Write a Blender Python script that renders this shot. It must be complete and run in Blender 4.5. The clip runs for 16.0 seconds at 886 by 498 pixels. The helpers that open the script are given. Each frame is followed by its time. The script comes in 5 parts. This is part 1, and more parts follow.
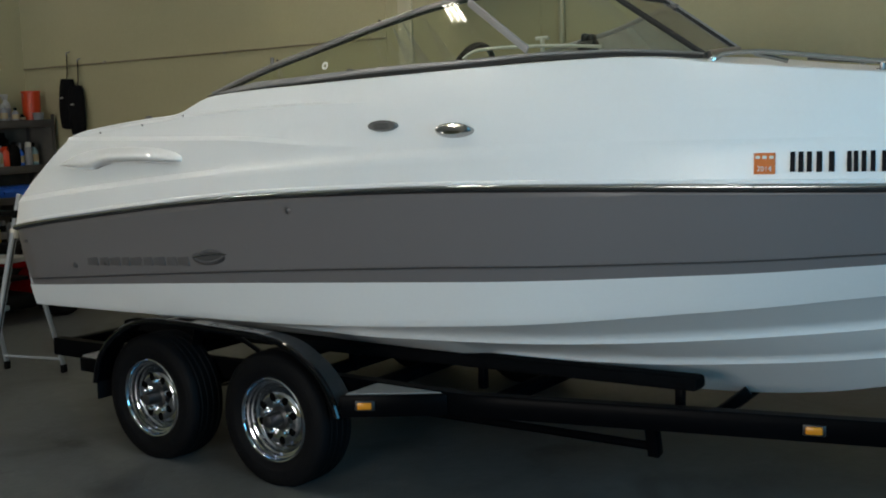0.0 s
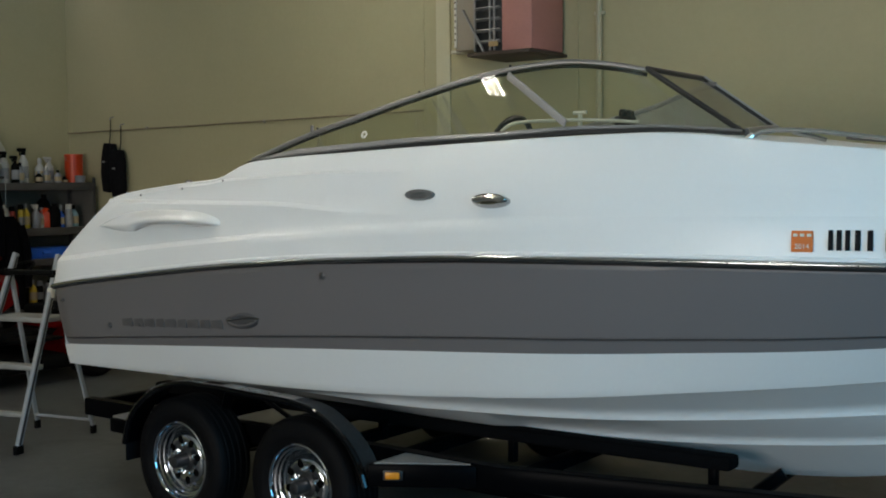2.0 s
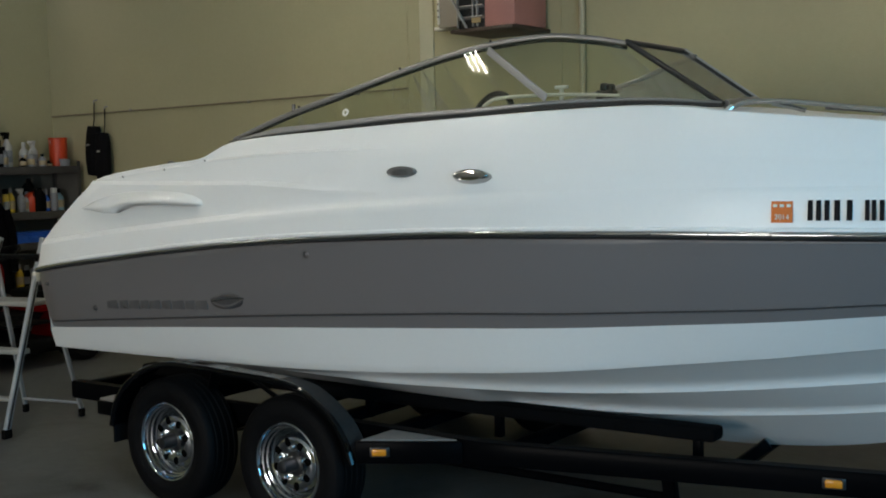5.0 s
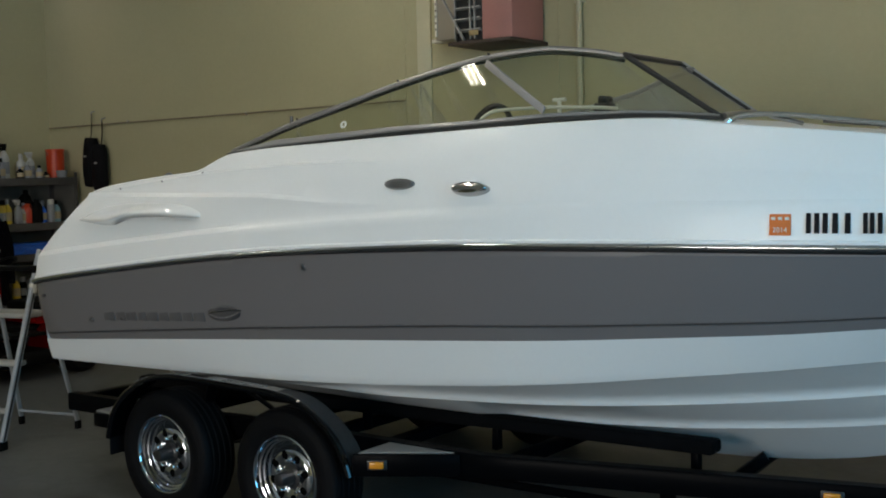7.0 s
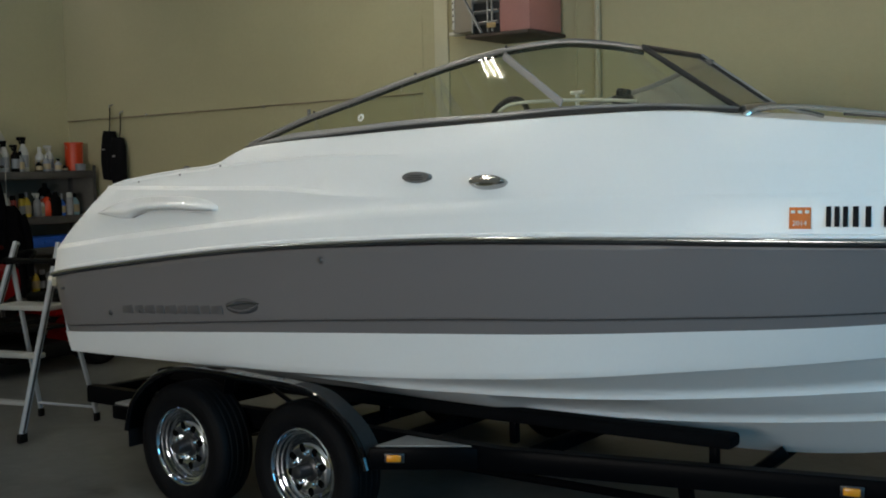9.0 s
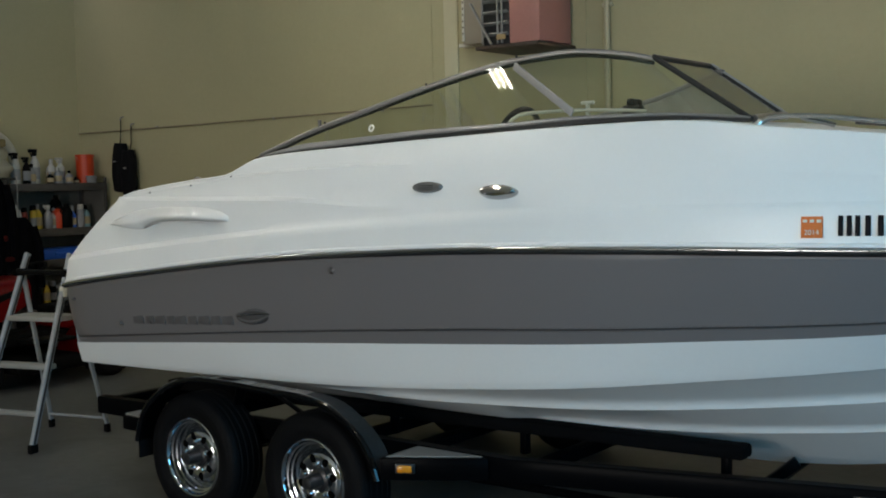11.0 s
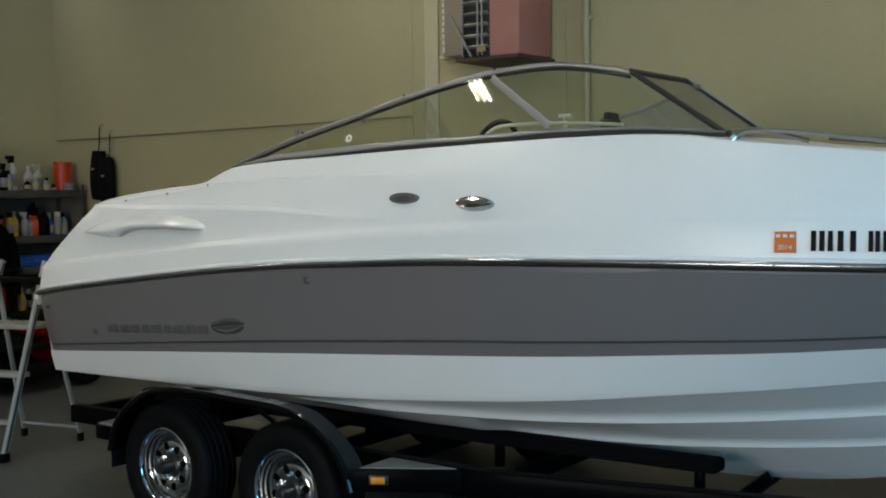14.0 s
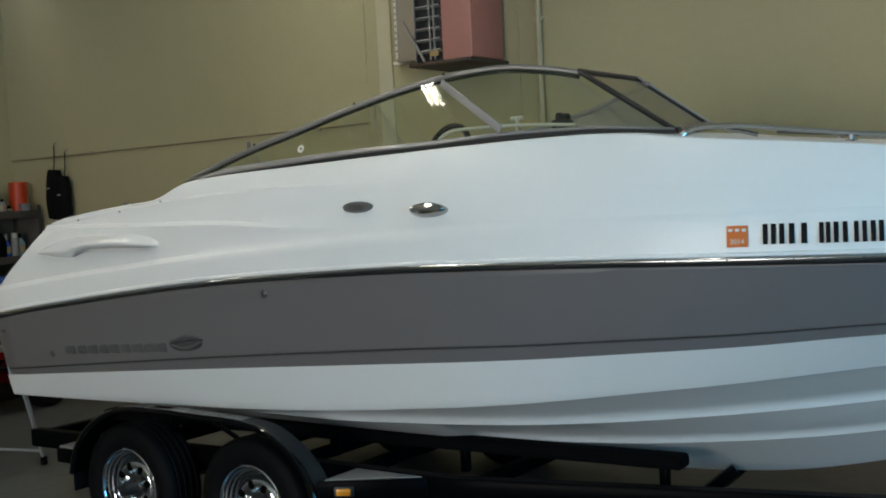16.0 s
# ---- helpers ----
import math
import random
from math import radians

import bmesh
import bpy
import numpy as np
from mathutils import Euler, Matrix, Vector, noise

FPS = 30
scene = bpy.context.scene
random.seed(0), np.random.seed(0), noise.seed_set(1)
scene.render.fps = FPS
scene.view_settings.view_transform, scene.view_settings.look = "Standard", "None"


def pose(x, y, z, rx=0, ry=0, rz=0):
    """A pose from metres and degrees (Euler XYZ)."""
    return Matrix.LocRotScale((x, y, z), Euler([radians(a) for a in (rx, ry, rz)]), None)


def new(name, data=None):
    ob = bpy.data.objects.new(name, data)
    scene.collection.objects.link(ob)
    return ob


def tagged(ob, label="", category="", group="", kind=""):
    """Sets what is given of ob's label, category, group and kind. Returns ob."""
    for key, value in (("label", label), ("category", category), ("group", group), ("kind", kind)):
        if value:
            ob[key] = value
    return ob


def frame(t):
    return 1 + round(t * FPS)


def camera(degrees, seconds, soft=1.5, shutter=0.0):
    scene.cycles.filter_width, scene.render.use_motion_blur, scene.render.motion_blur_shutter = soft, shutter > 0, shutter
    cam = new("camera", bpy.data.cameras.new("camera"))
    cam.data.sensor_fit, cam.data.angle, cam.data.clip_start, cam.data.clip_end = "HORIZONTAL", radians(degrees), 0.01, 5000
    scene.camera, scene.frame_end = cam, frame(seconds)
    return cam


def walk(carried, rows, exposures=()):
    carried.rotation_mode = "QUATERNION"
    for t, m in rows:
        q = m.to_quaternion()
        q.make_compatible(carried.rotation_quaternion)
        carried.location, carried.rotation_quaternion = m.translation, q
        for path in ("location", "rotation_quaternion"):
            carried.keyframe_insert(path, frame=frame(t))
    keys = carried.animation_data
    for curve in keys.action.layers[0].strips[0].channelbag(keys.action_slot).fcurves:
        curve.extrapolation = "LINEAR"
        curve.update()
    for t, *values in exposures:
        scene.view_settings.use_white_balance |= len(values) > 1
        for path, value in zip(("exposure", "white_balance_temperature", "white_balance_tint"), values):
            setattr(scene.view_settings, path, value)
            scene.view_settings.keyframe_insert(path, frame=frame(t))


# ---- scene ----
# A motorboat on a tandem trailer in a tall garage. x runs along the boat to its bow, y away from the camera, z up.
cam = camera(43.0, 16.0, soft=1.9)
PATH = [
    (0, pose(3.640, -4.858, 1.728, 82.83, 1.93, 35.49)),
    (0.5, pose(3.614, -4.848, 1.735, 82.62, 1.64, 39.66)),
    (1, pose(3.608, -4.849, 1.720, 84.58, 0.69, 41.64)),
    (1.5, pose(3.625, -4.847, 1.709, 86.27, 0.84, 39.91)),
    (2, pose(3.636, -4.866, 1.712, 86.61, 0.49, 37.27)),
    (2.5, pose(3.635, -4.880, 1.714, 85.68, 0.29, 37.28)),
    (3, pose(3.638, -4.862, 1.706, 85.32, 0.72, 37.56)),
    (3.5, pose(3.649, -4.841, 1.708, 85.31, 0.82, 36.46)),
    (4, pose(3.660, -4.849, 1.708, 85.43, 1.22, 36.49)),
    (4.2, pose(3.661, -4.849, 1.707, 85.46, 1.48, 36.73)),
    (6.3, pose(3.660, -4.852, 1.699, 85.57, 1.11, 36.61)),
    (6.5, pose(3.653, -4.840, 1.708, 85.59, 1.27, 36.64)),
    (7, pose(3.655, -4.850, 1.704, 86.12, 1.27, 36.54)),
    (7.5, pose(3.655, -4.852, 1.699, 86.06, 1.46, 37.28)),
    (8, pose(3.648, -4.842, 1.698, 85.38, 1.32, 37.45)),
    (8.5, pose(3.652, -4.855, 1.700, 86.16, 1.37, 36.63)),
    (9, pose(3.649, -4.846, 1.705, 85.78, 1.30, 37.40)),
    (11.3, pose(3.642, -4.850, 1.692, 86.46, 1.34, 37.95)),
    (11.5, pose(3.639, -4.852, 1.691, 86.32, 1.37, 38.09)),
    (12, pose(3.641, -4.845, 1.692, 86.62, 1.45, 38.67)),
    (12.5, pose(3.644, -4.854, 1.691, 86.63, 1.60, 38.59)),
    (13, pose(3.647, -4.862, 1.688, 86.84, 1.43, 38.38)),
    (13.5, pose(3.653, -4.848, 1.690, 86.73, 1.21, 38.02)),
    (14, pose(3.658, -4.835, 1.692, 87.01, 0.71, 36.92)),
    (14.5, pose(3.664, -4.833, 1.679, 86.43, -0.03, 35.07)),
    (15, pose(3.672, -4.818, 1.697, 86.16, 1.35, 34.27)),
    (15.5, pose(3.678, -4.794, 1.701, 86.60, 1.46, 34.52)),
    (16, pose(3.682, -4.789, 1.701, 87.15, 2.96, 35.13)),
]
walk(cam, PATH, exposures=[(0.0, 0.67, 6500, 12), (16.0, 0.67, 6500, 12)])

# ---- world and light ----
world = bpy.data.worlds.new("world")
scene.world = world
world.use_nodes = True
wn = world.node_tree
sky = wn.nodes.new("ShaderNodeTexSky")
sky.sky_type = "NISHITA"
sky.sun_disc = False
sky.sun_elevation, sky.sun_rotation = radians(40), radians(200)
wn.links.new(sky.outputs[0], wn.nodes["Background"].inputs[0])
wn.nodes["Background"].inputs[1].default_value = 0.10

WALL_Y, WALL_X, FRONT_X, BACK_Y, CEIL = 2.85, -7.63, 6.3, -11.0, 4.6
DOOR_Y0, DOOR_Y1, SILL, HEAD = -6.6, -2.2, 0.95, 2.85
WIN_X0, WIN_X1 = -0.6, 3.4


def area_lamp(name, m, sx, sy, watts, colour):
    data = bpy.data.lights.new(name, "AREA")
    data.shape, data.size, data.size_y = "RECTANGLE", sx, sy
    data.energy, data.color = watts, colour
    ob = new(name, data)
    ob.matrix_world = m
    return ob


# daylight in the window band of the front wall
area_lamp("window_band_lamp", pose(FRONT_X + 0.02, (DOOR_Y0 + DOOR_Y1) / 2, (SILL + HEAD) / 2, 90, 0, 90), DOOR_Y1 - DOOR_Y0 - 0.1, HEAD - SILL - 0.1, 106, (0.11, 0.595, 1.0))
# and a warm fill lamp in an added window band behind the camera
area_lamp("window_band_lamp", pose((WIN_X0 + WIN_X1) / 2, BACK_Y - 0.02, (SILL + HEAD) / 2, 90, 0, 0), WIN_X1 - WIN_X0 - 0.1, HEAD - SILL - 0.1, 180, (1.0, 0.96, 0.87))
# fluorescent ceiling fixtures: x, y, number of tubes, half length
# the two with y above 0 are added to brighten the long wall and floor
LAMPS = [(-3.9, -2.15, 2, 0.6), (-0.98, -2.15, 3, 0.6), (1.65, -2.15, 1, 0.6), (-2.5, 1.5, 2, 0.5), (3.7, 1.7, 3, 0.6)]

# ---- materials ----


def material(name, base, rough=0.5, metal=0.0, vary=0.12, scale=3.0, fine=60.0, bump=0.0, coat=0.0, spec=0.5, bump_scale=None, coat_rough=0.06):
    """Procedural surface: two scales of colour variation, uneven gloss and fine relief."""
    m = bpy.data.materials.new(name)
    m.use_nodes = True
    nt = m.node_tree
    bs = nt.nodes["Principled BSDF"]
    tc = nt.nodes.new("ShaderNodeTexCoord")
    n1 = nt.nodes.new("ShaderNodeTexNoise")
    n1.inputs["Scale"].default_value, n1.inputs["Detail"].default_value = scale, 5
    n2 = nt.nodes.new("ShaderNodeTexNoise")
    n2.inputs["Scale"].default_value, n2.inputs["Detail"].default_value = fine, 3
    add = nt.nodes.new("ShaderNodeMath")
    add.operation = "MULTIPLY_ADD"
    nt.links.new(n2.outputs[0], add.inputs[0])
    add.inputs[1].default_value = 0.45
    nt.links.new(n1.outputs[0], add.inputs[2])
    ramp = nt.nodes.new("ShaderNodeMapRange")
    ramp.interpolation_type = "SMOOTHSTEP"
    ramp.inputs[1].default_value, ramp.inputs[2].default_value = 0.30, 1.15
    ramp.inputs[3].default_value, ramp.inputs[4].default_value = 1 - vary, 1 + vary
    nt.links.new(add.outputs[0], ramp.inputs[0])
    mix = nt.nodes.new("ShaderNodeVectorMath")
    mix.operation = "SCALE"
    mix.inputs[0].default_value = base
    nt.links.new(ramp.outputs[0], mix.inputs["Scale"])
    nt.links.new(mix.outputs[0], bs.inputs["Base Color"])
    rr = nt.nodes.new("ShaderNodeMapRange")
    rr.interpolation_type = "SMOOTHSTEP"
    rr.inputs[1].default_value, rr.inputs[2].default_value = 0.1, 0.9
    rr.inputs[3].default_value, rr.inputs[4].default_value = rough * 0.85, min(1, rough * 1.15)
    nt.links.new(n1.outputs[0], rr.inputs[0])
    nt.links.new(rr.outputs[0], bs.inputs["Roughness"])
    bs.inputs["Metallic"].default_value = metal
    bs.inputs["Coat Weight"].default_value = coat
    bs.inputs["Coat Roughness"].default_value = coat_rough
    bs.inputs["Specular IOR Level"].default_value = spec
    for n in (n1, n2):
        nt.links.new(tc.outputs["Object"], n.inputs["Vector"])
    if bump:
        n3 = nt.nodes.new("ShaderNodeTexNoise")
        n3.inputs["Scale"].default_value, n3.inputs["Detail"].default_value = bump_scale or fine, 4
        nt.links.new(tc.outputs["Object"], n3.inputs["Vector"])
        b = nt.nodes.new("ShaderNodeBump")
        b.inputs["Strength"].default_value, b.inputs["Distance"].default_value = 1.0, bump
        nt.links.new(n3.outputs[0], b.inputs["Height"])
        nt.links.new(b.outputs[0], bs.inputs["Normal"])
    return m


WHITE = material("white_gelcoat", (0.80, 0.80, 0.79), 0.34, vary=0.02, scale=1.2, coat=0.16, spec=0.3, coat_rough=0.2)
WHITE_POLISHED = material("polished_white_gelcoat", (0.80, 0.80, 0.79), 0.3, vary=0.02, scale=1.2, coat=1.0, spec=0.4, coat_rough=0.04)
GREY = material("grey_gelcoat", (0.163, 0.149, 0.150), 0.34, vary=0.02, scale=0.8, coat=0.3, coat_rough=0.28)
BLACK_TRIM = material("black_trim", (0.012, 0.012, 0.013), 0.4, vary=0.2)
ALU = material("brushed_aluminium", (0.33, 0.32, 0.32), 0.4, 0.5, vary=0.1, fine=140)
ALU_DARK = material("bronze_anodised_aluminium", (0.20, 0.19, 0.19), 0.35, 0.8, vary=0.1, fine=140)
STEEL = material("stainless_steel", (0.42, 0.41, 0.40), 0.26, 1.0, vary=0.06, fine=120)
SATIN = material("satin_chrome", (0.88, 0.88, 0.87), 0.18, 1.0, vary=0.04)
CHROME = material("chrome", (0.44, 0.46, 0.50), 0.09, 1.0, vary=0.03)
RUBBER = material("tyre_rubber", (0.0036, 0.0036, 0.0043), 0.6, vary=0.3, spec=0.1, bump=0.002, bump_scale=160)
TRAILER = material("black_trailer_paint", (0.002, 0.0022, 0.0028), 0.33, vary=0.3, spec=0.02)
FENDER = material("dusty_black_fender_paint", (0.070, 0.069, 0.071), 0.5, vary=0.3, spec=0.25)
LIP = material("polished_black_lip", (0.002, 0.0022, 0.003), 0.06, vary=0.3, spec=0.25)
CARPET = material("black_carpet", (0.004, 0.004, 0.0045), 0.95, vary=0.3, bump=0.004, bump_scale=220, spec=0.05)
TOP_PLATE = material("pale_fender_plate", (0.50, 0.49, 0.47), 0.28, 0.75, vary=0.15, fine=90)
PLATE = material("grey_tread_plate", (0.24, 0.235, 0.23), 0.55, 0.3, vary=0.2, fine=90, bump=0.004, bump_scale=60)
AMBER = material("amber_lens", (0.72, 0.25, 0.012), 0.25, vary=0.1)
RED_LENS = material("red_lens", (0.35, 0.01, 0.01), 0.25, vary=0.1)
WALL = material("painted_drywall", (0.448, 0.41, 0.250), 0.8, vary=0.05, scale=0.6, fine=25, bump=0.0015, bump_scale=90, spec=0.25)
CEILING = material("ceiling_paint", (0.66, 0.65, 0.58), 0.85, vary=0.04, scale=0.7)
CONCRETE = material("concrete_floor", (0.082, 0.086, 0.085), 0.5, vary=0.35, scale=0.9, fine=14, bump=0.002, bump_scale=40)


def stain(mat, colour, scale, lo, hi, amount):
    """Lays patches of an old stain into the colour of a material."""
    nt = mat.node_tree
    bs = nt.nodes["Principled BSDF"]
    old = bs.inputs["Base Color"].links[0].from_socket
    tc = nt.nodes.new("ShaderNodeTexCoord")
    n = nt.nodes.new("ShaderNodeTexNoise")
    n.inputs["Scale"].default_value, n.inputs["Detail"].default_value, n.inputs["Distortion"].default_value = scale, 6, 0.6
    nt.links.new(tc.outputs["Object"], n.inputs["Vector"])
    r = nt.nodes.new("ShaderNodeMapRange")
    r.inputs[1].default_value, r.inputs[2].default_value, r.inputs[4].default_value = lo, hi, amount
    nt.links.new(n.outputs[0], r.inputs[0])
    mx = nt.nodes.new("ShaderNodeMix")
    mx.data_type = "RGBA"
    nt.links.new(r.outputs[0], mx.inputs[0])
    nt.links.new(old, mx.inputs[6])
    mx.inputs[7].default_value = (*colour, 1)
    nt.links.new(mx.outputs[2], bs.inputs["Base Color"])


stain(CONCRETE, (0.035, 0.033, 0.03), 1.7, 0.54, 0.72, 0.75)
stain(CONCRETE, (0.10, 0.098, 0.092), 2.6, 0.54, 0.76, 0.6)


def spot(mat, x, y, rx, ry, colour, amount):
    """A ragged stain at one place on the floor."""
    nt = mat.node_tree
    bs = nt.nodes["Principled BSDF"]
    old = bs.inputs["Base Color"].links[0].from_socket
    tc = nt.nodes.new("ShaderNodeTexCoord")
    mp = nt.nodes.new("ShaderNodeMapping")
    mp.vector_type = "TEXTURE"
    mp.inputs["Location"].default_value = (x, y, 0)
    mp.inputs["Scale"].default_value = (rx, ry, 1)
    nt.links.new(tc.outputs["Object"], mp.inputs["Vector"])
    ln = nt.nodes.new("ShaderNodeVectorMath")
    ln.operation = "LENGTH"
    nt.links.new(mp.outputs[0], ln.inputs[0])
    n = nt.nodes.new("ShaderNodeTexNoise")
    n.inputs["Scale"].default_value, n.inputs["Detail"].default_value = 9.0, 6
    nt.links.new(tc.outputs["Object"], n.inputs["Vector"])
    ad = nt.nodes.new("ShaderNodeMath")
    ad.operation = "MULTIPLY_ADD"
    nt.links.new(n.outputs[0], ad.inputs[0])
    ad.inputs[1].default_value = 1.6
    nt.links.new(ln.outputs["Value"], ad.inputs[2])
    r = nt.nodes.new("ShaderNodeMapRange")
    r.inputs[1].default_value, r.inputs[2].default_value, r.inputs[3].default_value, r.inputs[4].default_value = 1.12, 1.42, amount, 0.0
    nt.links.new(ad.outputs[0], r.inputs[0])
    mx = nt.nodes.new("ShaderNodeMix")
    mx.data_type = "RGBA"
    nt.links.new(r.outputs[0], mx.inputs[0])
    nt.links.new(old, mx.inputs[6])
    mx.inputs[7].default_value = (*colour, 1)
    nt.links.new(mx.outputs[2], bs.inputs["Base Color"])


stain(CONCRETE, (0.13, 0.13, 0.125), 7.0, 0.60, 0.78, 0.45)
spot(CONCRETE, -1.54, -1.82, 0.42, 0.16, (0.014, 0.013, 0.012), 1.0)
spot(CONCRETE, -1.44, -1.26, 0.22, 0.12, (0.025, 0.024, 0.022), 0.9)
spot(CONCRETE, -2.18, -1.80, 0.9, 0.5, (0.11, 0.11, 0.105), 0.5)
spot(CONCRETE, -1.00, -1.17, 0.8, 0.35, (0.11, 0.11, 0.105), 0.5)
stain(WALL, (0.40, 0.365, 0.235), 0.8, 0.45, 0.85, 0.35)
TRIM_P = material("pale_wall_trim", (0.56, 0.53, 0.37), 0.6, vary=0.05)
TRIM_W = material("white_trim_paint", (0.72, 0.70, 0.62), 0.5, vary=0.05)


def glass_material(name, tint):
    m = bpy.data.materials.new(name)
    m.use_nodes = True
    nt = m.node_tree
    nt.nodes.remove(nt.nodes["Principled BSDF"])
    tr = nt.nodes.new("ShaderNodeBsdfTransparent")
    tr.inputs[0].default_value = (*tint, 1)
    gl = nt.nodes.new("ShaderNodeBsdfGlossy")
    gl.inputs["Roughness"].default_value = 0.015
    fr = nt.nodes.new("ShaderNodeFresnel")
    fr.inputs[0].default_value = 1.5
    mx = nt.nodes.new("ShaderNodeMixShader")
    nt.links.new(fr.outputs[0], mx.inputs[0])
    nt.links.new(tr.outputs[0], mx.inputs[1])
    nt.links.new(gl.outputs[0], mx.inputs[2])
    nt.links.new(mx.outputs[0], nt.nodes["Material Output"].inputs[0])
    return m


GLASS = glass_material("tinted_windscreen_glass", (0.80, 0.85, 0.76))


def emitter(name, colour, strength):
    m = bpy.data.materials.new(name)
    m.use_nodes = True
    bs = m.node_tree.nodes["Principled BSDF"]
    bs.inputs["Base Color"].default_value = (*colour, 1)
    bs.inputs["Emission Color"].default_value = (*colour, 1)
    bs.inputs["Emission Strength"].default_value = strength
    return m


TUBE = emitter("fluorescent_tube", (1.0, 0.955, 0.85), 34.0)
# tint and strength chosen to warm the right of the long wall
WALL_FILL_TUBE = emitter("warm_wall_fill_tube", (1.0, 0.83, 0.80), 40.0)

# ---- building helpers ----


def smooth(xs, ys):
    """A smooth curve through a few values, without overshoot."""
    xs, ys = np.array(xs, float), np.array(ys, float)
    d = np.diff(ys) / np.diff(xs)
    m = np.zeros(len(xs))
    m[0], m[-1] = d[0], d[-1]
    for i in range(1, len(xs) - 1):
        if d[i - 1] * d[i] > 0:
            h0, h1 = xs[i] - xs[i - 1], xs[i + 1] - xs[i]
            w0, w1 = 2 * h1 + h0, h1 + 2 * h0
            m[i] = (w0 + w1) / (w0 / d[i - 1] + w1 / d[i])

    def f(x):
        x = min(max(x, xs[0]), xs[-1])
        i = min(max(int(np.searchsorted(xs, x)) - 1, 0), len(xs) - 2)
        h = xs[i + 1] - xs[i]
        s = (x - xs[i]) / h
        return float((2 * s**3 - 3 * s**2 + 1) * ys[i] + (s**3 - 2 * s**2 + s) * h * m[i]
                     + (-2 * s**3 + 3 * s**2) * ys[i + 1] + (s**3 - s**2) * h * m[i + 1])
    return f


def part(name, bm, mat, parent=None, label="", smooth_angle=35):
    """Link a bmesh as one mesh object under a thing or a part."""
    bmesh.ops.recalc_face_normals(bm, faces=bm.faces)
    for e in bm.edges:
        e.smooth = len(e.link_faces) == 2 and e.calc_face_angle(9) < radians(smooth_angle)
    for f in bm.faces:
        f.smooth = True
    me = bpy.data.meshes.new(name)
    bm.to_mesh(me)
    bm.free()
    for m in mat if isinstance(mat, (list, tuple)) else [mat]:
        me.materials.append(m)
    ob = new(name, me)
    if parent:
        ob.parent = parent
        ob.matrix_parent_inverse = parent.matrix_world.inverted()
    if label:
        ob["label"] = label
    return ob


def thing(name, m, label, category, group="", kind=""):
    ob = new(name)
    ob.empty_display_size = 0.1
    ob.matrix_world = m
    bpy.context.view_layer.update()
    return tagged(ob, label, category, group, kind)


def box(bm, c, s, bevel=0.0, m=None, seg=1):
    """An axis-parallel block with rounded edges."""
    r = bmesh.ops.create_cube(bm, size=1)
    bmesh.ops.scale(bm, vec=s, verts=r["verts"])
    bmesh.ops.translate(bm, vec=c, verts=r["verts"])
    if m is not None:
        bmesh.ops.transform(bm, matrix=m, verts=r["verts"])
    if bevel:
        es = list({e for v in r["verts"] for e in v.link_edges})
        bmesh.ops.bevel(bm, geom=es, offset=bevel, segments=seg + 1, affect="EDGES", profile=0.5)
    return bm


def grid(bm, rows, closed=False, cap=False, mat=0):
    """Skin over rows of points; closed joins the last column to the first."""
    vs = [[bm.verts.new(p) for p in r] for r in rows]
    n = len(vs[0])
    for a, b in zip(vs, vs[1:]):
        for i in range(n if closed else n - 1):
            j = (i + 1) % n
            q = []
            for v in (a[i], a[j], b[j], b[i]):
                if all((v.co - w.co).length > 1e-6 for w in q):
                    q.append(v)
            if len(q) >= 3:
                bm.faces.new(q).material_index = mat
    if cap:
        for r in (vs[0], vs[-1]):
            bm.faces.new(r).material_index = mat
    return bm


def pipe(bm, pts, r, seg=10, flat=1.0, radii=None):
    """A rod swept along points."""
    pts = [Vector(p) for p in pts]
    rows, side = [], None
    for i, p in enumerate(pts):
        d = (pts[min(i + 1, len(pts) - 1)] - pts[max(i - 1, 0)]).normalized()
        if side is None:
            side = d.cross(Vector((0, 0, 1)))
            if side.length < 0.05:
                side = Vector((1, 0, 0))
        side = (side - d * side.dot(d)).normalized()
        up = side.cross(d)
        k = radii[i] if radii else r
        rows.append([p + side * math.cos(a) * k + up * math.sin(a) * k * flat for a in np.linspace(0, 2 * math.pi, seg, endpoint=False)])
    return grid(bm, rows, closed=True, cap=True)


def bar(bm, p, q, w, h, up=(0, 0, 1), bevel=0.003):
    """A rectangular bar from p to q."""
    p, q = Vector(p), Vector(q)
    d = (q - p).normalized()
    s = d.cross(Vector(up))
    s = s.normalized() if s.length > 1e-3 else Vector((1, 0, 0))
    u = s.cross(d)
    m = Matrix((s, d, u)).transposed().to_4x4()
    m.translation = (p + q) / 2
    r = bmesh.ops.create_cube(bm, size=1)
    bmesh.ops.scale(bm, vec=(w, (q - p).length, h), verts=r["verts"])
    bmesh.ops.transform(bm, matrix=m, verts=r["verts"])
    if bevel:
        bmesh.ops.bevel(bm, geom=list({e for v in r["verts"] for e in v.link_edges}), offset=bevel, segments=2, affect="EDGES", profile=0.5)
    return bm


def lathe(bm, prof, m, seg=32, mat=0):
    """Turn (radius, height) pairs about z, then place by m."""
    rows = [[m @ Vector((r * math.cos(a), r * math.sin(a), h)) for a in np.linspace(0, 2 * math.pi, seg, endpoint=False)] for r, h in prof]
    grid(bm, rows, closed=True, mat=mat)
    bmesh.ops.remove_doubles(bm, verts=bm.verts, dist=1e-6)
    return bm


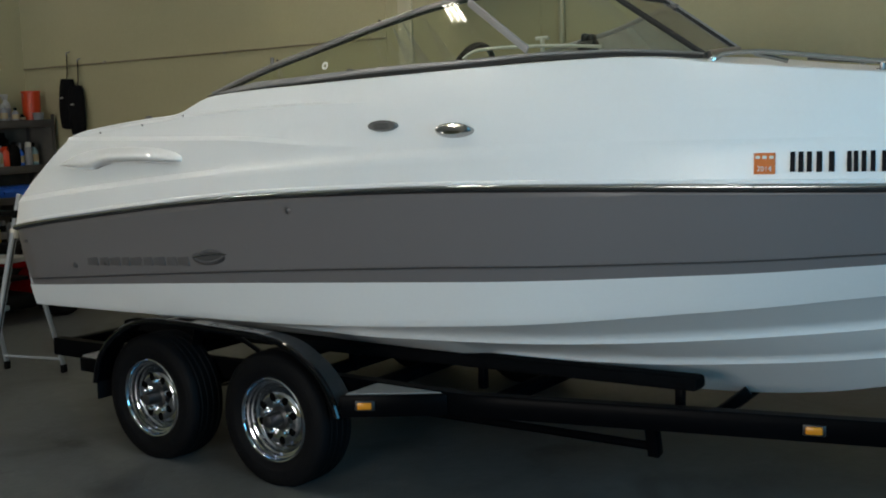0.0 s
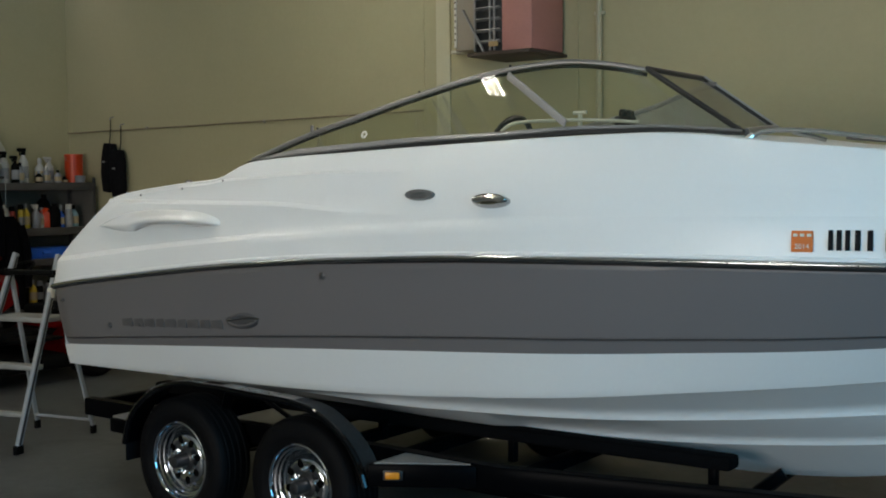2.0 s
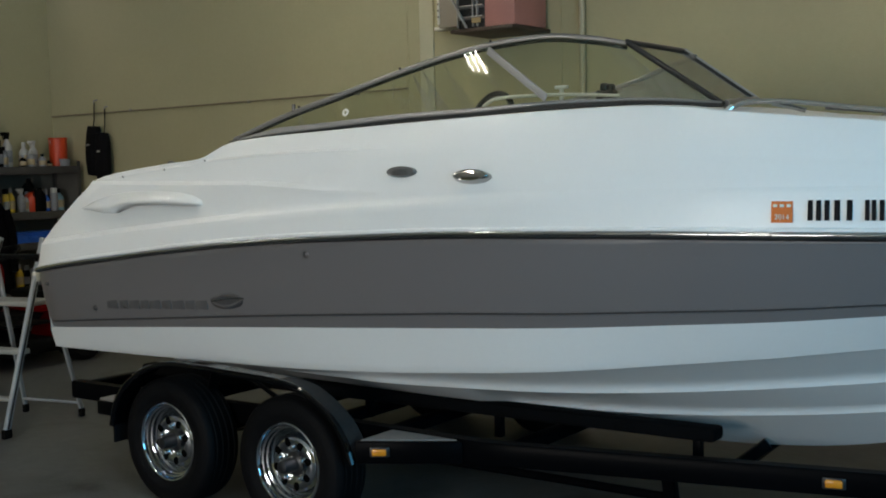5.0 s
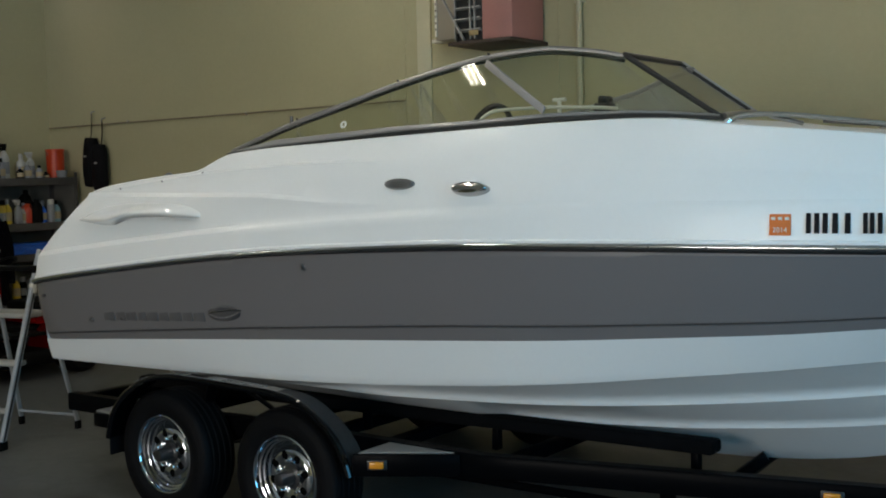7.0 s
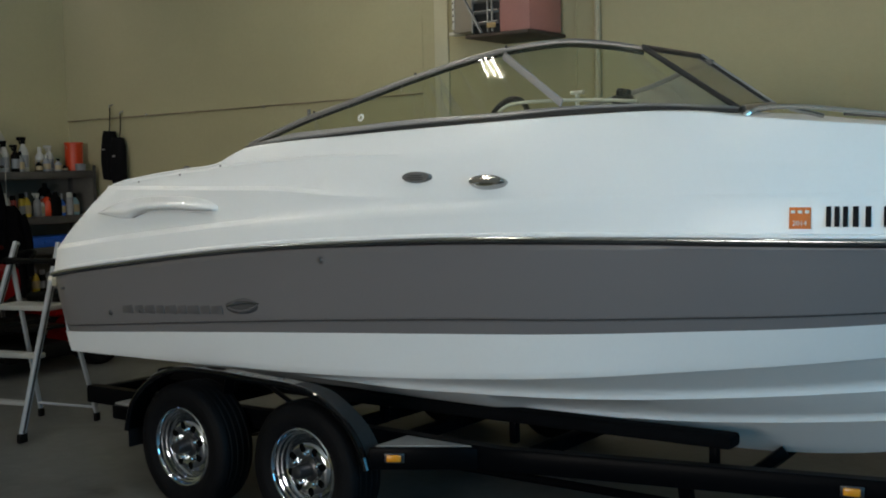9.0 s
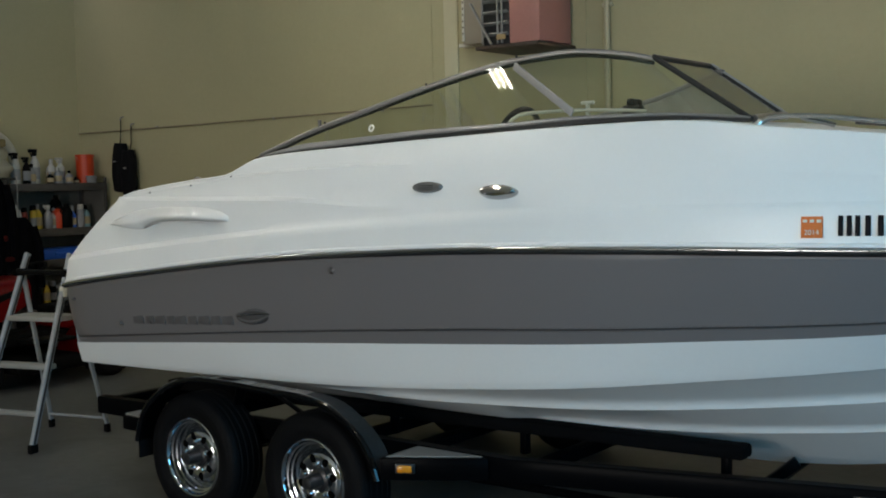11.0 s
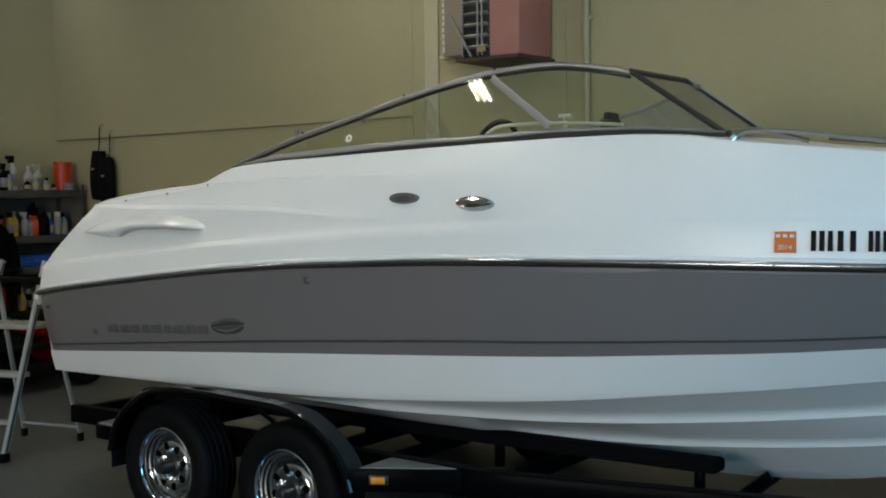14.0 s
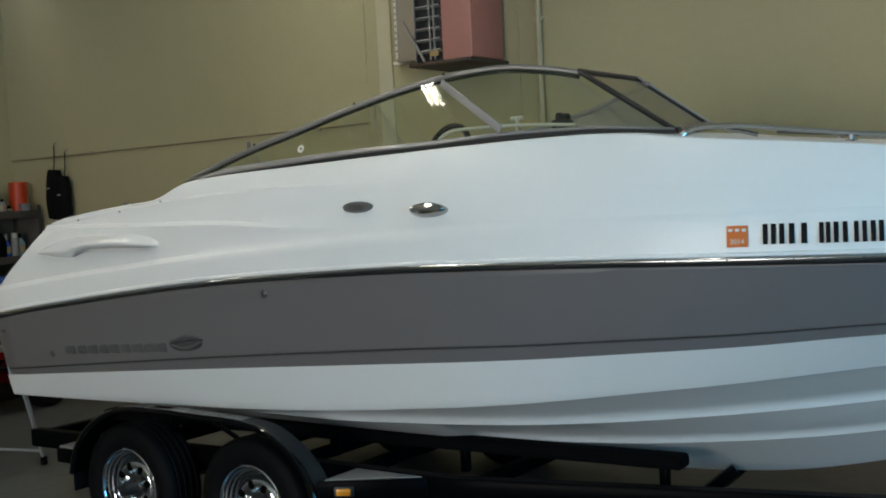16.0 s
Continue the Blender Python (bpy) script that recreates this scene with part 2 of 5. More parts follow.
def curve_points(pts, n):
    """Evenly spaced samples of a smooth line through a few points."""
    pts = [Vector(p) for p in pts]
    s = [0.0]
    for a, b in zip(pts, pts[1:]):
        s.append(s[-1] + (b - a).length)
    fx, fy, fz = (smooth(s, [p[i] for p in pts]) for i in range(3))
    return [Vector((fx(k), fy(k), fz(k))) for k in np.linspace(0, s[-1], n)]


def new_bm():
    return bmesh.new()


# ---- the garage ----
def wall(name, lo, hi, label):
    bm = new_bm()
    box(bm, [(a + b) / 2 for a, b in zip(lo, hi)], [b - a for a, b in zip(lo, hi)])
    return tagged(part(name, bm, WALL), label, "wall", kind="structure")


bm = new_bm()
box(bm, (0.3, (WALL_Y + BACK_Y) / 2, -0.1), (FRONT_X - WALL_X + 0.6, WALL_Y - BACK_Y + 0.6, 0.2))
tagged(part("floor", bm, CONCRETE), "bare grey concrete garage floor, worn and stained", "floor", kind="structure")
wall("wall_north", (WALL_X - 0.15, WALL_Y, 0), (FRONT_X + 0.15, WALL_Y + 0.15, CEIL), "tall pale yellow painted drywall along the boat")
wall("wall_west", (WALL_X - 0.15, BACK_Y, 0), (WALL_X, WALL_Y, CEIL), "pale yellow painted end wall behind the shelving")
wall("wall_south", (WALL_X - 0.15, BACK_Y - 0.15, 0), (WIN_X0, BACK_Y, CEIL), "plain pale yellow painted garage wall")
wall("wall_south_east", (WIN_X1, BACK_Y - 0.15, 0), (FRONT_X + 0.15, BACK_Y, CEIL), "plain pale yellow painted garage wall")
wall("wall_south_lintel", (WIN_X0, BACK_Y - 0.15, HEAD), (WIN_X1, BACK_Y, CEIL), "pale wall over the window band")
wall("wall_south_sill", (WIN_X0, BACK_Y - 0.15, 0), (WIN_X1, BACK_Y, SILL), "pale wall under the window band")
wall("wall_east_post", (FRONT_X, BACK_Y, 0), (FRONT_X + 0.15, DOOR_Y0, CEIL), "pale wall beside the window band")
wall("wall_east", (FRONT_X, DOOR_Y1, 0), (FRONT_X + 0.15, WALL_Y, CEIL), "pale wall beside the window band")
wall("wall_east_lintel", (FRONT_X, DOOR_Y0, HEAD), (FRONT_X + 0.15, DOOR_Y1, CEIL), "pale wall over the window band")
wall("wall_east_sill", (FRONT_X, DOOR_Y0, 0), (FRONT_X + 0.15, DOOR_Y1, SILL), "pale wall under the window band")
bm = new_bm()
box(bm, (0.3, (WALL_Y + BACK_Y) / 2, CEIL + 0.06), (FRONT_X - WALL_X + 0.6, WALL_Y - BACK_Y + 0.6, 0.12))
tagged(part("ceiling", bm, CEILING), "plain off-white garage ceiling", "ceiling", kind="structure")
bm = new_bm()
box(bm, (34.0, -3.0, -0.12), (51.0, 60.0, 0.1))
box(bm, (-16.0, -36.5, -0.12), (49.0, 50.0, 0.1))
tagged(part("ground", bm, CONCRETE), "pale concrete yard outside the windows", "ground", kind="structure")

for lx, ly, tubes, hl in LAMPS:
    lamp = thing("ceiling_light", pose(lx, ly, CEIL), "unseen white surface-mounted fluorescent ceiling fixture, switched on", "ceiling light", "ceiling lights")
    bm = new_bm()
    box(bm, (lx, ly, CEIL - 0.035), (0.08 + 0.09 * tubes, 2 * hl + 0.08, 0.07), 0.012)
    part("housing", bm, TRIM_W, lamp)
    for dx in [0.072 * (k - (tubes - 1) / 2) for k in range(tubes)]:
        bm = new_bm()
        pipe(bm, [(lx + dx, ly - hl, CEIL - 0.1), (lx + dx, ly + hl, CEIL - 0.1)], 0.013, 12)
        part("tube", bm, WALL_FILL_TUBE if lx > 3 else TUBE, lamp, "glowing white fluorescent tube")
        for ey in (-hl - 0.01, hl + 0.01):
            bm = new_bm()
            box(bm, (lx + dx, ly + ey, CEIL - 0.095), (0.03, 0.02, 0.06), 0.004)
            part("lamp_holder", bm, TRIM_W, lamp)

window = thing("window_1", pose(FRONT_X, (DOOR_Y0 + DOOR_Y1) / 2, SILL), "wide unseen window band with pale mullions, daylight outside", "window", kind="structure")
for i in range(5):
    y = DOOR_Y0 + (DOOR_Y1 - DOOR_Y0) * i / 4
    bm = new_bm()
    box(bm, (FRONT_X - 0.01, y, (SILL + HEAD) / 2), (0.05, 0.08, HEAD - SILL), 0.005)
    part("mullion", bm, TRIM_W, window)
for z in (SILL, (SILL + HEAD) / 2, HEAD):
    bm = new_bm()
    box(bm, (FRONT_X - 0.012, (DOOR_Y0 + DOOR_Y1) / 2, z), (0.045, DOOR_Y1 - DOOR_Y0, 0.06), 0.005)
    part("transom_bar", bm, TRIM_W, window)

# added band, never in view: holds the fill lamp for the hull side
window = thing("fill_window", pose((WIN_X0 + WIN_X1) / 2, BACK_Y, SILL), "wide unseen window band with pale mullions, daylight outside", "window", kind="structure")
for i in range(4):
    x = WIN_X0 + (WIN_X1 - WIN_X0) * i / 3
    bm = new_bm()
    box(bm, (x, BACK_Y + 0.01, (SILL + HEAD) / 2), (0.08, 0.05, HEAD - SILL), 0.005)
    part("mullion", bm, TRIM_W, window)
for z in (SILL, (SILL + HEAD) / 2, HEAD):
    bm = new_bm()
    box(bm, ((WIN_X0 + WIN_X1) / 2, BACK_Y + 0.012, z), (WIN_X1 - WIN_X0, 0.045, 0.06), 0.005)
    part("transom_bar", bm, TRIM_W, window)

# ---- the boat ----
BX = [-2.0, 1.0, 2.0, 2.6, 3.2, 4.0, 4.6]
STERN, BOW = -1.9, 4.68
rub_y = smooth(BX, [1.24, 1.25, 1.20, 1.10, 0.92, 0.50, 0.03])
rub_z = smooth([-2.0, -1.63, -1.14, -0.70, -0.29, 0.08, 0.42, 1.02, 1.53, 1.97, 2.64, 4.6], [1.13, 1.184, 1.243, 1.292, 1.331, 1.359, 1.377, 1.402, 1.412, 1.417, 1.418, 1.40])
band_y = smooth(BX, [1.16, 1.16, 1.08, 0.96, 0.76, 0.36, 0.02])
band_z = smooth([-2.0, -0.82, -0.02, 0.95, 1.46, 1.91, 2.31, 2.61, 3.4, 4.6], [0.815, 0.898, 0.952, 1.016, 1.05, 1.086, 1.118, 1.148, 1.21, 1.30])
chine_y = smooth([-2.0, -1.2, 1.0, 2.0, 2.6, 3.2, 4.0, 4.6], [1.115, 1.085, 1.085, 0.98, 0.835, 0.61, 0.21, 0.012])
chine_z = smooth([-2.0, -1.39, -0.93, -0.5, -0.1, 0.37, 0.88, 1.4, 1.86, 2.26, 2.57, 3.3, 4.6], [0.703, 0.708, 0.717, 0.729, 0.741, 0.766, 0.808, 0.860, 0.919, 0.971, 1.015, 1.106, 1.24])
s1_y = smooth(BX, [0.78, 0.76, 0.64, 0.51, 0.35, 0.10, 0.008])
s1_z = smooth([-2.0, 0.14, 0.68, 1.25, 1.74, 2.18, 2.51, 3.3, 4.6], [0.651, 0.648, 0.668, 0.702, 0.745, 0.795, 0.838, 0.97, 1.20])
s2_y = smooth(BX, [0.45, 0.44, 0.37, 0.29, 0.17, 0.045, 0.006])
s2_z = smooth([-2.0, 0.73, 1.06, 1.6, 2.08, 2.44, 3.3, 4.6], [0.575, 0.538, 0.553, 0.582, 0.627, 0.674, 0.85, 1.17])
keel_z = smooth([-2.0, 0.5, 1.69, 1.95, 2.19, 2.35, 3.2, 4.0, 4.6], [0.36, 0.365, 0.387, 0.407, 0.44, 0.474, 0.70, 0.95, 1.15])
boat = thing("motorboat", pose(0, 0, 0.36), "white and grey fibreglass motorboat with raked windscreen on a trailer", "boat")
XS = [STERN + (BOW - 0.09 - STERN) * i / 72 for i in range(73)]


def stern_pull(x, k):
    """Rounds the transom corner in plan."""
    d = (x - STERN) / 0.22
    return k * (1 - math.sqrt(max(0.0, 1 - (1 - d) ** 2))) if d < 1 else 0.0


def mirrored(rows):
    return [[Vector((p[0], -p[1], p[2])) for p in r] for r in rows]


def bottom_row(x):
    p = stern_pull(x, 0.004)
    y0, z0, y1, z1, y2, z2 = chine_y(x) - p, chine_z(x) + 0.006, s1_y(x), s1_z(x), s2_y(x), s2_z(x)
    f = min(1.0, chine_y(x) / 0.5)
    flat = 0.07 * f
    st = 0.052 * f * min(1.0, max(0.0, (x + 0.7) / 0.9))
    su = 0.048 * f * min(1.0, max(0.0, (x - 0.68) / 0.07))

    def strake(y, z, h):
        """The bottom flares down to a sharp strake edge with a flat underside."""
        return [(x, -y - 0.060 * f, z + h + 0.010 * f), (x, -y - 0.033 * f, z + h * 0.92), (x, -y - 0.014 * f, z + h * 0.64), (x, -y - 0.004 * f, z + h * 0.32), (x, -y, z + 0.003),
                (x, -y + 0.004 * f, z), (x, -y + 0.04 * f, z + 0.003)]

    return ([(x, -y0, z0), (x, -y0 + 0.005 * f, z0 - 0.005), (x, -y0 + 0.016 * f, z0 - 0.005), (x, -y0 + flat, z0 + 0.004 * f)]
            + strake(y1, z1, st) + strake(y2, z2, su) + [(x, 0, keel_z(x))])


def side_row(x, lo, hi, n, bulge=0.0):
    (ya, za), (yb, zb) = lo, hi
    return [(x, -(ya + (yb - ya) * k / n + bulge * math.sin(math.pi * k / n)), za + (zb - za) * k / n) for k in range(n + 1)]


rows = [bottom_row(x) for x in XS]
bm = new_bm()
grid(bm, rows)
grid(bm, mirrored(rows))
# white boot side between chine and grey band
rows = [side_row(x, (band_y(x) - stern_pull(x, 0.02) - 0.004, band_z(x)), (chine_y(x) - stern_pull(x, 0.004), chine_z(x) + 0.006), 6, 0.0015) for x in XS]
grid(bm, rows)
grid(bm, mirrored(rows))
# transom
r0 = bottom_row(STERN)
ring = [(STERN, -(rub_y(STERN) - 0.06), rub_z(STERN)), (STERN, -(band_y(STERN) - 0.03), band_z(STERN))] + r0
half = [bm.verts.new(p) for p in ring]
other = [bm.verts.new((p[0], -p[1], p[2])) for p in ring[:-1]]
bm.faces.new(half + other[::-1])
bmesh.ops.remove_doubles(bm, verts=bm.verts, dist=1e-5)
hull = part("hull", bm, WHITE, boat, "white fibreglass hull bottom with two spray strakes", 28)

PIN = material("dark_pin_line", (0.06, 0.056, 0.057), 0.4, vary=0.1)
# grey side band with a sunk pin line above its lower edge
rows = []
for x in XS:
    p = stern_pull(x, 0.045)
    yb, zb, yr, zr = band_y(x) - p, band_z(x), rub_y(x) - p - 0.012, rub_z(x)
    kp = 0.105 + 0.020 * (min(x, 1.0) - STERN) - 0.010 * max(0.0, x - 1.0)
    row = []
    for k, dip in ((0.0, 0), (0.002, 0), (kp - 0.016, 0), (kp - 0.012, 1), (kp + 0.012, 1), (kp + 0.016, 0), (0.28, 0), (0.4, 0), (0.6, 0), (0.8, 0), (0.9, 0), (0.935, 0), (0.97, 0), (1.0, 0)):
        y = yb + (yr - yb) * (k * 0.75 + 0.25 * k * k) + 0.012 * math.sin(math.pi * k) - 0.006 * dip
        if 0.002 < k < 0.97:
            y += 0.006
        row.append((x, -y, zb + (zr - zb) * k))
    rows.append(row)
bm = new_bm()
grid(bm, rows)
grid(bm, mirrored(rows))
part("side_band", bm, GREY, boat, "dark grey gelcoat band along the hull side", 28)

lines = [[Vector(r[3]).lerp(Vector(r[4]), k) + Vector((0, -d, 0)) for k, d in ((0.05, 0.001), (0.05, 0.003), (0.95, 0.003), (0.95, 0.001))] for r in rows]
bm = new_bm()
grid(bm, lines)
grid(bm, mirrored(lines))
part("pin_line", bm, PIN, boat, "thin dark pin line in the grey band")

# rub rail: dark rubber seat with a bright stainless bead
BEAD = material("bright_rail_insert", (0.40, 0.41, 0.43), 0.16, 1.0, vary=0.12, scale=2.0)
for s in (-1, 1):
    bm = new_bm()
    pipe(bm, [(x, s * (rub_y(x) - stern_pull(x, 0.045)), rub_z(x) + 0.004) for x in XS], 0.0150, 10)
    rail = part("rub_rail", bm, BLACK_TRIM, boat, "black rubber rub rail with a stainless insert")
    bm = new_bm()
    pipe(bm, [(x, s * (rub_y(x) - stern_pull(x, 0.045) + 0.0125), rub_z(x) + 0.006 + 0.004 * min(1.0, max(0.0, x))) for x in XS], 0.0095, 12, 1.15)
    part("bead", bm, BEAD, rail, "polished stainless steel bead")
    for x in np.arange(1.45, 4.3, 0.21):
        bm = new_bm()
        lathe(bm, [(0.0, 0.003), (0.003, 0.002), (0.004, 0.0)], Matrix.Translation((x, s * (rub_y(x) + 0.0235), rub_z(x) + 0.009)) @ Matrix.Rotation(radians(90) * s * -1, 4, "X"), 8)
        part("screw", bm, BLACK_TRIM, rail)

# deck mouldings: each line has its own start at the raked stern
gun_y = smooth([-1.4, -0.4, 1.0, 1.9, 2.6, 3.2, 4.0, 4.6], [1.11, 1.11, 1.10, 1.03, 0.94, 0.77, 0.40, 0.02])
gun_z = smooth([-1.40, -1.32, -1.13, -0.82, -0.62, -0.56, -0.46, -0.38, 0.29, 0.91, 1.43, 1.66, 1.88, 2.07, 2.6, 3.5, 4.6],
               [1.650, 1.668, 1.693, 1.723, 1.738, 1.752, 1.796, 1.818, 1.852, 1.874, 1.889, 1.892, 1.883, 1.858, 1.803, 1.70, 1.55])
low_z = smooth([-1.83, -1.19, -0.33, 0.51, 1.26, 1.75, 2.6, 4.6], [1.300, 1.373, 1.455, 1.516, 1.547, 1.556, 1.565, 1.48])
low_d = smooth([-1.8, 0.6, 1.3, 1.9], [0.024, 0.018, 0.007, 0.0])
mid_z = smooth([-1.41, -0.79, -0.19, 0.34, 0.7, 1.5, 2.6, 4.6], [1.628, 1.622, 1.618, 1.590, 1.580, 1.605, 1.60, 1.51])
mid_d = smooth([-1.43, -1.30, -0.2, 0.2, 0.62], [0.008, 0.018, 0.018, 0.011, 0.0])
top_z = smooth([-1.4, -0.62, 0.3, 1.0, 1.6, 2.09, 2.32, 2.79, 4.6], [1.645, 1.722, 1.762, 1.765, 1.74, 1.712, 1.700, 1.665, 1.53])
top_d = smooth([-1.4, -0.6, 0.0, 0.5, 1.1, 1.75, 2.2, 3.0, 4.4], [0.0, 0.010, 0.014, 0.010, 0.0, 0.0, -0.004, -0.005, 0.0])
flare = smooth([0.9, 1.9], [0.45, 0.16])


top_ref = smooth([-1.9, -0.9, -0.3, 0.29, 0.91, 1.43, 1.66, 1.88, 2.07, 2.6, 3.5, 4.6], [1.78, 1.80, 1.825, 1.852, 1.874, 1.889, 1.892, 1.883, 1.858, 1.803, 1.70, 1.55])


def deck_side(u):
    """One station of the deck moulding, from the rub rail up and in."""
    out = []

    def at(x0):
        return x0 + (BOW - 0.09 - x0) * u

    def face(x, z):
        """The plain, slightly rounded side without its creases."""
        f = min(1.0, rub_y(x) / 0.5)
        yl = rub_y(x) - stern_pull(x, 0.045) - 0.016 * f - max(low_d(x), 0.0035)
        zl = low_z(x)
        k = (z - zl) / max(top_ref(x) - zl, 0.02)
        gy = gun_y(x) - stern_pull(x + 0.40, 0.04)
        c = flare(x)
        return yl - (yl - gy) * (c * k + (1 - c) * k * abs(k))

    x = at(-1.88)
    yr = rub_y(x) - stern_pull(x, 0.045)
    out += [(x, -(yr - 0.003), rub_z(x) + 0.010), (x, -(yr - 0.003), rub_z(x) + 0.028), (x, -(yr - 0.010), rub_z(x) + 0.035)]
    x = at(-1.84)
    f = min(1.0, rub_y(x) / 0.5)
    yl = rub_y(x) - stern_pull(x, 0.045) - 0.016 * f
    zl = low_z(x)
    ld = max(low_d(x), 0.0035)
    out += [(x, -(yl + 0.003 * f), zl - 0.03), (x, -yl, zl - 0.007), (x, -(yl - ld * 0.4), zl + 0.004), (x, -(yl - ld), zl + 0.018)]
    xm = at(-1.43)
    zm, d = mid_z(xm), mid_d(xm)
    for k in (0.25, 0.5, 0.75):
        xx, zz = x + (xm - x) * k, zl + 0.018 + (zm - zl - 0.018) * k
        out.append((xx, -(face(xx, zz) + d * k * k), zz))
    out += [(xm, -(face(xm, zm - 0.007) + d), zm - 0.007), (xm, -(face(xm, zm) + d * 0.75), zm), (xm, -face(xm, zm + 0.012), zm + 0.012)]
    xt = at(-1.415)
    zt, e = min(max(top_z(xt), zm + 0.045), gun_z(xt) - 0.022), top_d(xt)
    for k in (0.4, 0.75):
        xx, zz = xm + (xt - xm) * k, zm + 0.012 + (zt - zm - 0.012) * k
        out.append((xx, -(face(xx, zz) + e * k * k), zz))
    out += [(xt, -(face(xt, zt - 0.004) + e), zt - 0.004), (xt, -face(xt, zt + 0.009), zt + 0.009)]
    xg = at(-1.40)
    gz = gun_z(xg)
    gy = face(xg, gz - 0.02)
    out += [(xg, -gy, gz - 0.012), (xg, -(gy - 0.005 * f), gz - 0.004), (xg, -(gy - 0.016 * f), gz), (xg, -(gy - 0.07 * f), gz + 0.003), (xg, -(gy - 0.13 * f), gz + 0.002)]
    return out


US = [((i / 110) ** 1.15) for i in range(111)]
rows = [deck_side(u) for u in US]
bm = new_bm()
grid(bm, rows)
grid(bm, mirrored(rows))
inner = [r[-1] for r in rows]
# raked stern face, sun deck, cockpit liner and fore deck
stern = [Vector(p) for p in rows[0]]
sm = [Vector((p.x - 0.04, 0.0, p.z + 0.01)) for p in stern]
grid(bm, [[a, a.lerp(b, 0.5) + Vector((-0.03, 0, 0)), b, Vector((a.x, -a.y, a.z)).lerp(b, 0.5) + Vector((-0.03, 0, 0)), Vector((a.x, -a.y, a.z))] for a, b in zip(stern, sm)])
for i, (a, b) in enumerate(zip(inner, inner[1:])):
    def strip(p):
        x = p[0]
        if x < -0.95 or x > 1.62:
            crown = 0.012
            return [(x, p[1] * k, p[2] + crown * (1 - k * k)) for k in (1, 0.6, 0.25, 0, -0.25, -0.6, -1)]
        return [(x, p[1], p[2]), (x, p[1] * 0.97, 1.1), (x, p[1] * 0.9, 0.95), (x, 0, 0.95), (x, -p[1] * 0.9, 0.95), (x, -p[1] * 0.97, 1.1), (x, -p[1], p[2])]
    grid(bm, [strip(a), strip(b)])
bmesh.ops.remove_doubles(bm, verts=bm.verts, dist=1e-5)
deck = part("deck", bm, WHITE, boat, "glossy white moulded fibreglass deck with styling creases", 30)

SIDE = np.array([[tuple(p) for p in deck_side(u)] for u in US])


def hull_face(x, z):
    """y of the white deck side at that length and height."""
    line = [(np.interp(x, SIDE[:, j, 0], SIDE[:, j, 2]), np.interp(x, SIDE[:, j, 0], SIDE[:, j, 1])) for j in range(SIDE.shape[1])]
    for (za, ya), (zb, yb) in zip(line, line[1:]):
        if za <= z <= zb:
            return float(ya + (yb - ya) * (z - za) / max(zb - za, 1e-6))
    return float(line[0][1])


# moulded engine air scoop on the quarter
scoop_top = smooth([-1.47, -1.36, -1.2, -0.95, -0.75, -0.6, -0.515], [1.502, 1.545, 1.580, 1.591, 1.588, 1.574, 1.548])
scoop_low = smooth([-1.47, -1.30, -1.2, -1.13, -1.02, -0.8, -0.6, -0.515], [1.492, 1.470, 1.466, 1.488, 1.508, 1.513, 1.508, 1.510])


def scoop_bulge(k):
    """How far the scoop stands out between its lower lip (0) and its upper edge (1)."""
    return math.sin(math.pi / 2 * k / 0.32) ** 0.8 if k < 0.32 else 1 - ((k - 0.32) / 0.68) ** 1.6


rows = []
for i in range(33):
    x = -1.47 + 0.955 * i / 32
    t, b = scoop_top(x), scoop_low(x)
    e = math.sin(math.pi * min(1, (i + 0.3) / 32.6)) ** 0.3
    e = max(e, 0.02)
    rows.append([(x, hull_face(x, b + (t - b) * k) + 0.010 - 0.058 * e * scoop_bulge(k), b + (t - b) * k) for k in np.linspace(0, 1, 16)])
rows.append([(-0.506, hull_face(-0.506, 1.512 + 0.034 * k) + 0.012, 1.512 + 0.034 * k) for k in np.linspace(0, 1, 16)])
bm = new_bm()
grid(bm, rows)
part("air_scoop", bm, WHITE_POLISHED, boat, "moulded white air scoop on the quarter", 50)
# thin shadow below the scoop, made as a grey strip
bm = new_bm()
grid(bm, [[(x, hull_face(x, scoop_low(x)) + 0.01 - d, scoop_low(x) - 0.003) for d in (0.0, 0.03)] for x in np.linspace(-1.16, -0.54, 16)])
bmesh.ops.solidify(bm, geom=bm.faces[:], thickness=0.003)
part("scoop_shade", bm, GREY, boat, "grey strip standing in for the shade under the air scoop")


def oval(name, x, z, a, b, mat, label, face, depth, tilt=0.0):
    """A domed oval fitting on the boat's side, with slots."""
    y = hull_face(x, z)
    m = Matrix.Translation((x, y, z)) @ Matrix.Rotation(radians(tilt), 4, "X") @ Matrix.Rotation(radians(90), 4, "X") @ Matrix.Diagonal((a, b, 1, 1))
    bm = new_bm()
    lathe(bm, [(0.0, depth), (0.35, depth * 0.98), (0.6, depth * 0.9), (0.78, depth * 0.85), (0.86, depth * 0.95), (0.93, depth * 0.75), (1.0, depth * 0.2), (1.02, -0.03)], m, 40)
    o = part(name, bm, mat, boat, label)
    for k in range(3 if mat is VENT_GREY else 0):
        bm = new_bm()
        zz = (k - 1) * b * 0.36
        w = a * 1.0 * math.sqrt(max(0.1, 1 - (zz / b) ** 2))
        box(bm, (x, y - depth * 0.98, z + zz), (w, 0.004, b * 0.10), 0.001)
        part("slot", bm, face, o)
    return o


